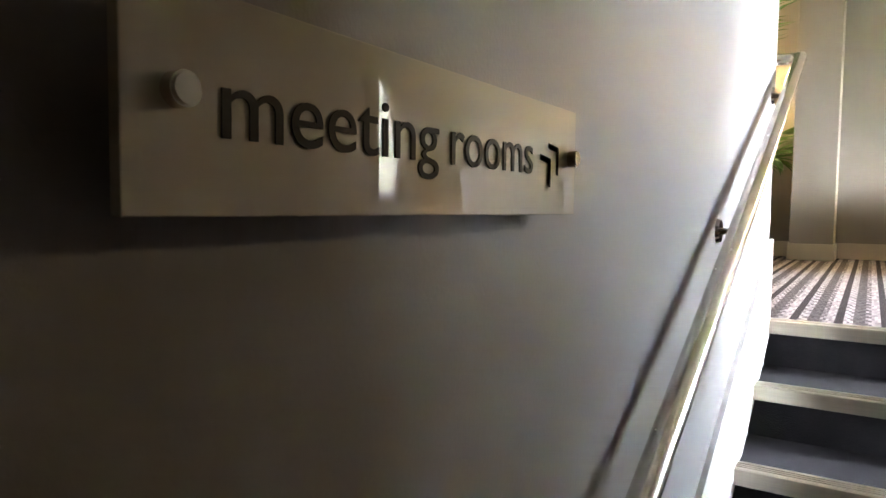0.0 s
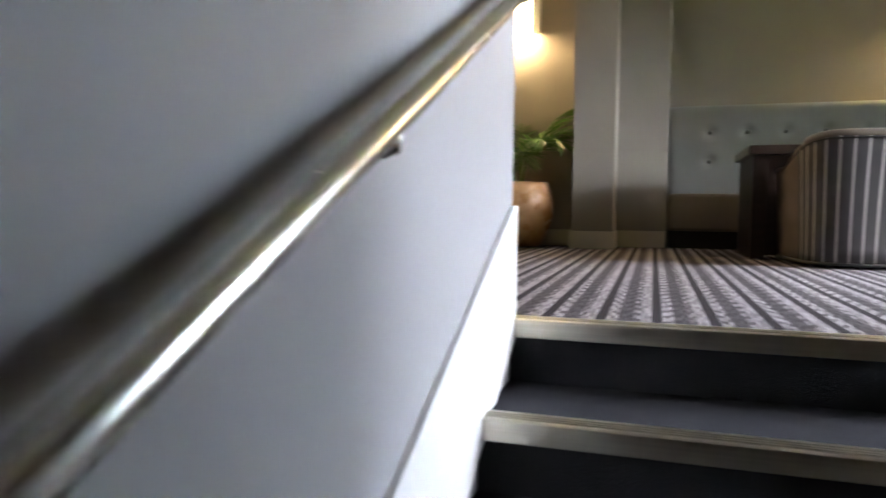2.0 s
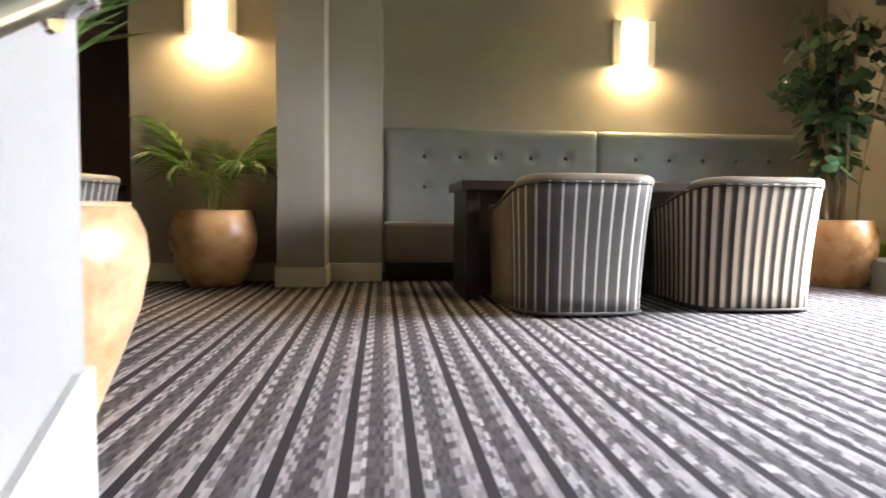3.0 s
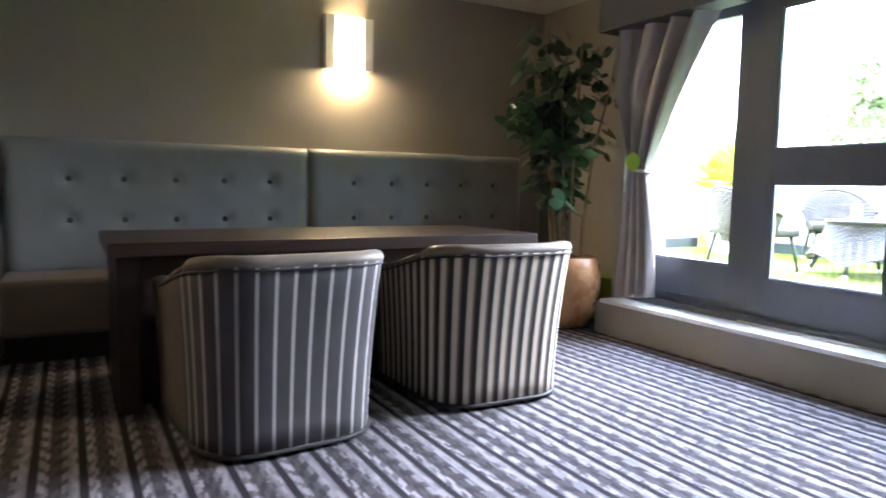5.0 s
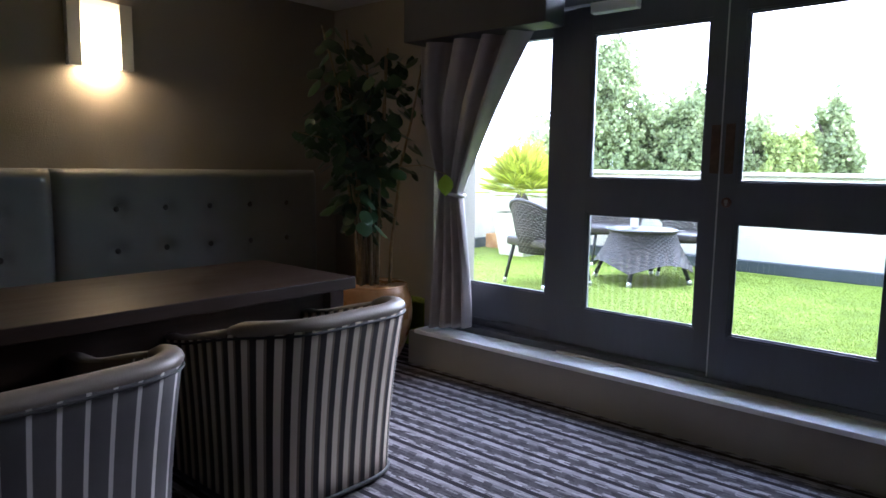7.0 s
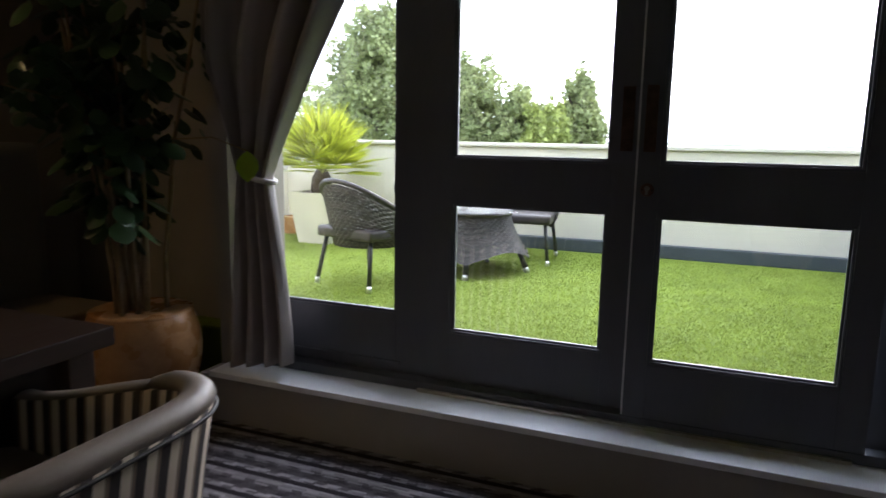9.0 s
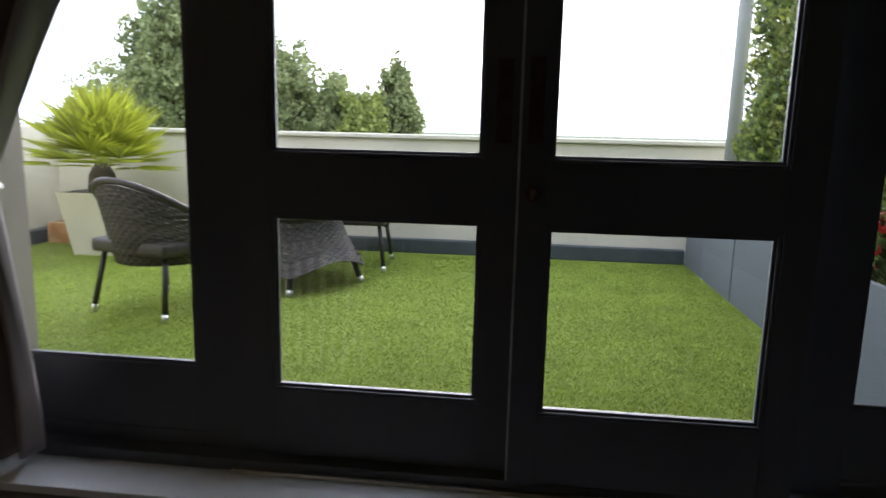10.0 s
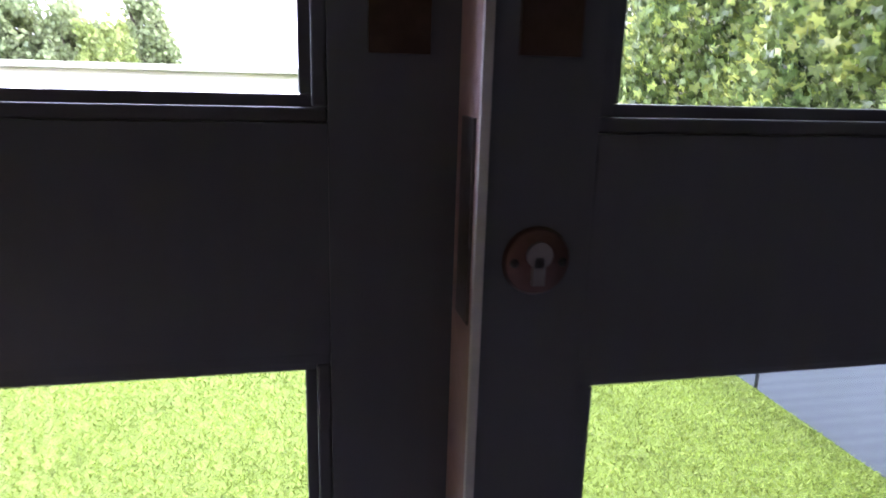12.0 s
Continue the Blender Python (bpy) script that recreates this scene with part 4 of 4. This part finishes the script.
# red bedding flowers in the planter by the building
FLOWER = translucent(mat("red_petal", (0.55, 0.02, 0.02), 0.5, scale=30, vary=0.3, bump=0), 0.3)
bed = group_at("bedding_plant", pose(4.84, 0.13, GZ + 0.40), "red flowering bedding plant in the slate planter box", "plant")
rb = random.Random(21)
for nm, material, count, lo, hi, size in (("leaves", IVY, 420, 0.0, 0.26, 0.030), ("flowers", FLOWER, 170, 0.08, 0.30, 0.017)):
    verts, faces = [], []
    for k in range(count):
        an, rr, h = rb.uniform(0, 6.28), rb.random() ** 0.5, rb.uniform(lo, hi)
        p = Vector((0.17 * rr * math.cos(an), 0.12 * rr * math.sin(an), h * (1 - 0.35 * rr)))
        rot = Euler((rb.uniform(0, 6), rb.uniform(0, 6), rb.uniform(0, 6))).to_matrix()
        i = len(verts)
        for u, v in ((0, -1), (0.6, -0.3), (0.55, 0.5), (0, 1), (-0.55, 0.5), (-0.6, -0.3)):
            verts.append(p + rot @ Vector((u * size, v * size, 0.3 * size * u * u)))
        faces.append(tuple(range(i, i + 6)))
    tagged(quads(nm, verts, faces, material, bed), kind="stuff")

ivy = group_at("ivy", pose(0, 0, 0), "dense climbing ivy covering the terrace wall", "ivy")
for nm, material, count, seed in (("leaves", IVY, 44000, 1), ("pale_leaves", IVYL, 13000, 2)):
    verts, faces = [], []
    rv = random.Random(seed)
    for k in range(count):
        x = rv.uniform(4.3, 6.9)
        z = rv.uniform(0.70, 3.2)
        bulge = 0.09 * noise.noise(Vector((x * 2.2, z * 2.2, 3.0)))
        if x > 6.58 + 0.22 * noise.noise(Vector((z * 3, 1, 1))):
            continue
        y = 0.11 + bulge + rv.uniform(-0.06, 0.07)
        s_ = rv.uniform(0.013, 0.030)
        rot = Euler((rv.uniform(-1.1, 0.1), rv.uniform(-0.6, 0.6), rv.uniform(-0.8, 0.8))).to_matrix()
        i = len(verts)
        for u, v in ((0, 0.2), (0.75, 0.55), (0.6, -0.1), (0.95, -0.45), (0.3, -0.45), (0, -1.15), (-0.3, -0.45), (-0.95, -0.45), (-0.6, -0.1), (-0.75, 0.55)):
            verts.append(Vector((x, y, z)) + rot @ Vector((u * s_, 0.12 * s_ * abs(u), v * s_)))
        faces.append(tuple(range(i, i + 10)))
    tagged(quads(nm, verts, faces, material, ivy), kind="stuff")
pipe = group_at("drainpipe", pose(6.82, 0.14, GZ), "pale grey drainpipe beside the ivy", "pipe")
part("pipe", tube([(0, 0, 0.45), (0, 0, 4.5)], 0.045, 16), PIPE, pipe, "", True)
part("pipe_collar", tube([(0, 0, 1.9), (0, 0, 1.98)], 0.055, 16), PIPE, pipe, "", True)


# wicker furniture
def wicker_strips(rows_fn, nrow, ncol, parent, name, r=0.006):
    """Horizontal woven strands that weave in and out round a surface rows_fn(u, v)."""
    bm = bmesh.new()
    for j in range(nrow):
        v = (j + 0.5) / nrow
        prev = None
        for i in range(ncol + 1):
            u = i / ncol
            p, nn = rows_fn(u, v)
            q, _ = rows_fn(u, min(v + 1.0 / nrow, 1))
            o = nn * (0.004 if (i + j) % 2 else -0.003)
            up = (q - p) * 0.46
            pair = (bm.verts.new(p + o - up), bm.verts.new(p + o + up))
            if prev:
                bm.faces.new((prev[0], pair[0], pair[1], prev[1]))
            prev = pair
    ob = part(name, bm, WICKER, parent, "", False)
    ob.modifiers.new("thickness", "SOLIDIFY").thickness = 0.006
    return ob


def wicker_chair(m):
    e = group_at("wicker_chair", m, "dark woven wicker armchair with silver-tipped legs on the turf", "chair", "terrace chairs")

    def back(u, v):
        a = math.pi * (1.0 + u)
        c, s_ = math.cos(a), math.sin(a)
        z = 0.25 + v * (0.21 + 0.20 * max(0.0, -s_) ** 1.2)
        f = 0.82 + 0.26 * v
        return Vector((0.27 * c * f, 0.05 + 0.30 * s_ * f, z)), Vector((c, s_, 0))

    wicker_strips(back, 20, 36, e, "backrest")
    edge = [back(u, 1.0)[0] for u in np.linspace(0, 1, 25)]
    part("rim", tube(edge, 0.016, 8), WICKER, e, "", True)
    part("seat", box(-0.235, 0.235, -0.2, 0.26, 0.30, 0.37, 0.02), WICKER, e, "", True)
    for x in (-1, 1):
        for y in (-1, 1):
            top, low = Vector((0.19 * x, 0.03 + 0.18 * y, 0.32)), Vector((0.23 * x, 0.03 + 0.24 * y, 0.0))
            lg = part("leg", tube([top, low.lerp(top, 0.12)], 0.014, 8), WLEG, e, "", True)
            part("foot_cap", tube([low.lerp(top, 0.12), low], 0.0155, 8), FOOT, lg, "silver foot cap", True)
    return e


wicker_chair(pose(5.29, 3.29, GZ, 0, 0, -106))
wicker_chair(pose(6.62, 2.62, GZ, 0, 0, 95))
wicker_chair(pose(6.78, 3.50, GZ, 0, 0, 130))

tb = group_at("wicker_table", pose(6.0, 2.82, GZ, 0, 0, 12), "round wicker table with flared skirt and glass top", "table")


def skirt(u, v):
    a = 2 * math.pi * u
    r = 0.30 - 0.05 * v + 0.06 * (1 - v) ** 2
    arch = 0.075 * abs(math.sin(2 * a)) * (1 - v)
    k = 1 + 0.10 * abs(math.cos(2 * a)) * (1 - v)
    return Vector((r * k * math.cos(a), r * k * math.sin(a), 0.10 + arch + v * 0.32)), Vector((math.cos(a), math.sin(a), 0))


wicker_strips(skirt, 18, 72, tb, "skirt")
part("rim", lathe([(0.20, 0.40), (0.27, 0.405), (0.275, 0.425), (0.20, 0.43)], 40), WICKER, tb, "", True)
glass_top = part("glass_top", lathe([(0.33, 0.431), (0.335, 0.434), (0.33, 0.438)], 48), GLASS, tb, "clear round glass top")
glass_top.visible_shadow = False
for k in range(4):
    a = math.pi / 2 * k
    top, low = Vector((0.33 * math.cos(a), 0.33 * math.sin(a), 0.14)), Vector((0.385 * math.cos(a), 0.385 * math.sin(a), 0.0))
    lg = part("leg", tube([top, low.lerp(top, 0.25)], 0.018, 8), WLEG, tb, "", True)
    part("foot_cap", tube([low.lerp(top, 0.25), low], 0.02, 8), FOOT, lg, "silver foot cap", True)
for dx, dy in ((-0.06, 0.05), (0.03, 0.09)):
    c = group_at("menu_holder", pose(6.0 + dx, 2.82 + dy, GZ + 0.438, 0, 0, -60), "small white card holder on the glass table", "card holder")
    part("card", box(-0.03, 0.03, -0.006, 0.006, 0.0, 0.11, 0.002), WHITE, c)

# square planter with fan palm
e = group_at("square_planter", pose(6.62, 4.45, GZ), "tapered white square planter holding a fan palm", "planter")
bm = bmesh.new()
lo, hi, inn = 0.15, 0.21, 0.18
ring = [[bm.verts.new((sx * r, sy * r, z)) for sx, sy in ((-1, -1), (1, -1), (1, 1), (-1, 1))] for r, z in ((lo, 0), (hi, 0.44), (inn, 0.44), (inn, 0.38))]
bm.faces.new(ring[0])
for a, b in zip(ring, ring[1:]):
    for k in range(4):
        bm.faces.new((a[k], a[(k + 1) % 4], b[(k + 1) % 4], b[k]))
part("body", bm, POTW, e)
part("soil", box(-0.175, 0.175, -0.175, 0.175, 0.30, 0.40, 0), SOIL, e)
fp = group_at("fan_palm", pose(6.62, 4.45, GZ + 0.40), "yellow-green fan palm with spiky round leaves", "plant")
part("trunk", lathe([(0.08, -0.02), (0.095, 0.06), (0.085, 0.16), (0.04, 0.24)], 14), BARK, fp, "", True)
rf = random.Random(5)
for k in range(38):
    an = k * 2.399
    el = 1.35 - 1.35 * (k / 38) ** 1.2
    d = Vector((math.cos(an) * math.cos(el), math.sin(an) * math.cos(el), math.sin(el)))
    base = Vector((0, 0, 0.19))
    hub = base + d * rf.uniform(0.20, 0.32)
    verts, faces = [], []
    side = d.cross(Vector((0, 0, 1))).normalized()
    nrm = side.cross(d)
    verts += [base - side * 0.006, base + side * 0.006, hub + side * 0.005, hub - side * 0.005]
    faces.append((0, 1, 2, 3))
    for j in range(19):
        b = -1.45 + 2.9 * j / 18
        w = d * math.cos(b) + side * math.sin(b)
        ln = 0.36 * rf.uniform(0.85, 1.1) * (0.75 + 0.25 * math.cos(b))
        tip = hub + w * ln - Vector((0, 0, 0.05)) * (1 - math.sin(el)) + nrm * 0.03 * abs(b)
        cr = w.cross(nrm).normalized() * 0.014
        mid = hub.lerp(tip, 0.5) + nrm * 0.01
        i = len(verts)
        verts += [hub, mid + cr, tip, mid - cr]
        faces.append((i, i + 1, i + 2, i + 3))
    quads("fan_leaf", verts, faces, FANL, fp)

# terracotta trough by the side parapet
e = group_at("trough", pose(6.95, 4.98, GZ), "small terracotta trough by the parapet", "planter")
part("body", box(-0.1, 0.14, -0.1, 0.1, 0, 0.16, 0.01), POT, e)


# ---- distant trees ----
def tree(x, y, height, spread, material, seed, count=5200, label="tall leafy green tree beyond the terrace", taper=0.08):
    r = random.Random(seed)
    e = group_at("tree", pose(x, y, -6.0), label, "tree", "trees beyond the terrace")
    bm = bmesh.new()
    tube([(0, 0, 0), (0.1, 0.1, height * 0.3), (0.2, -0.1, height * 0.55), (0.1, 0, height * 0.8)], [0.35, 0.28, 0.18, 0.06], 10, bm)
    for k in range(14):
        an, hh = r.uniform(0, 6.28), r.uniform(0.45, 0.9)
        rr = spread * r.uniform(0.3, 0.8)
        tube([(0.1, 0, height * min(0.7, hh * 0.7)), (rr * 0.5 * math.cos(an), rr * 0.5 * math.sin(an), height * hh - 0.6), (rr * math.cos(an), rr * math.sin(an), height * hh)], [0.12, 0.07, 0.02], 6, bm)
    part("trunk", bm, BARK, e, "", True)
    verts, faces = [], []
    off = Vector((seed * 7.3, seed * 3.1, seed * 5.7))
    made = 0
    while made < count:
        v = Vector((r.gauss(0, 1), r.gauss(0, 1), r.gauss(0, 1))).normalized()
        rim = 0.84 + 0.34 * noise.noise(v * 2.6 + off) + 0.22 * noise.noise(v * 6.5 + off)
        rad = rim * r.random() ** 0.33
        wide = spread * (1 - taper * max(0.0, v.z))
        p = Vector((v.x * wide * rad, v.y * wide * rad, height * 0.64 + v.z * height * 0.37 * rad))
        if noise.noise(p * 0.9 + off) < -0.08 - 0.1 * (1 - rad):
            continue
        made += 1
        s_ = r.uniform(0.07, 0.16)
        rot = Euler((r.uniform(0, 6), r.uniform(0, 6), r.uniform(0, 6))).to_matrix()
        i = len(verts)
        for u, w in ((-0.5, -1), (0.5, -0.7), (0.9, 0.2), (0, 1), (-0.8, 0.3)):
            verts.append(p + rot @ Vector((u * s_, w * s_, 0.25 * s_ * u * w)))
        faces.append(tuple(range(i, i + 5)))
    tagged(quads("crown", verts, faces, material, e), kind="stuff")
    return e


tree(44, 23.7, 17.2, 4.0, TREE1, 1, 20000, "tall leafy green tree beyond the terrace", 0.35)
tree(46, 17.8, 13.4, 3.4, TREE1, 2, 18000)
tree(47, 21.0, 12.6, 3.2, TREE1, 6, 14000)
tree(46, 13.9, 10.9, 2.9, TREE1, 3, 14000)
tree(45, 11.8, 10.2, 2.0, TREE2, 4, 10000, "yellowish green tree beyond the terrace")
tree(48, 10.2, 12.4, 2.2, TREE1, 5, 9000, "slender green tree beyond the terrace", 0.45)
tree(50, 30.5, 12.5, 5.0, TREE1, 7, 9000)
tree(52, 14.5, 9.5, 5.0, TREE1, 8, 8000)
tree(52, 22.0, 9.8, 5.0, TREE1, 9, 8000)
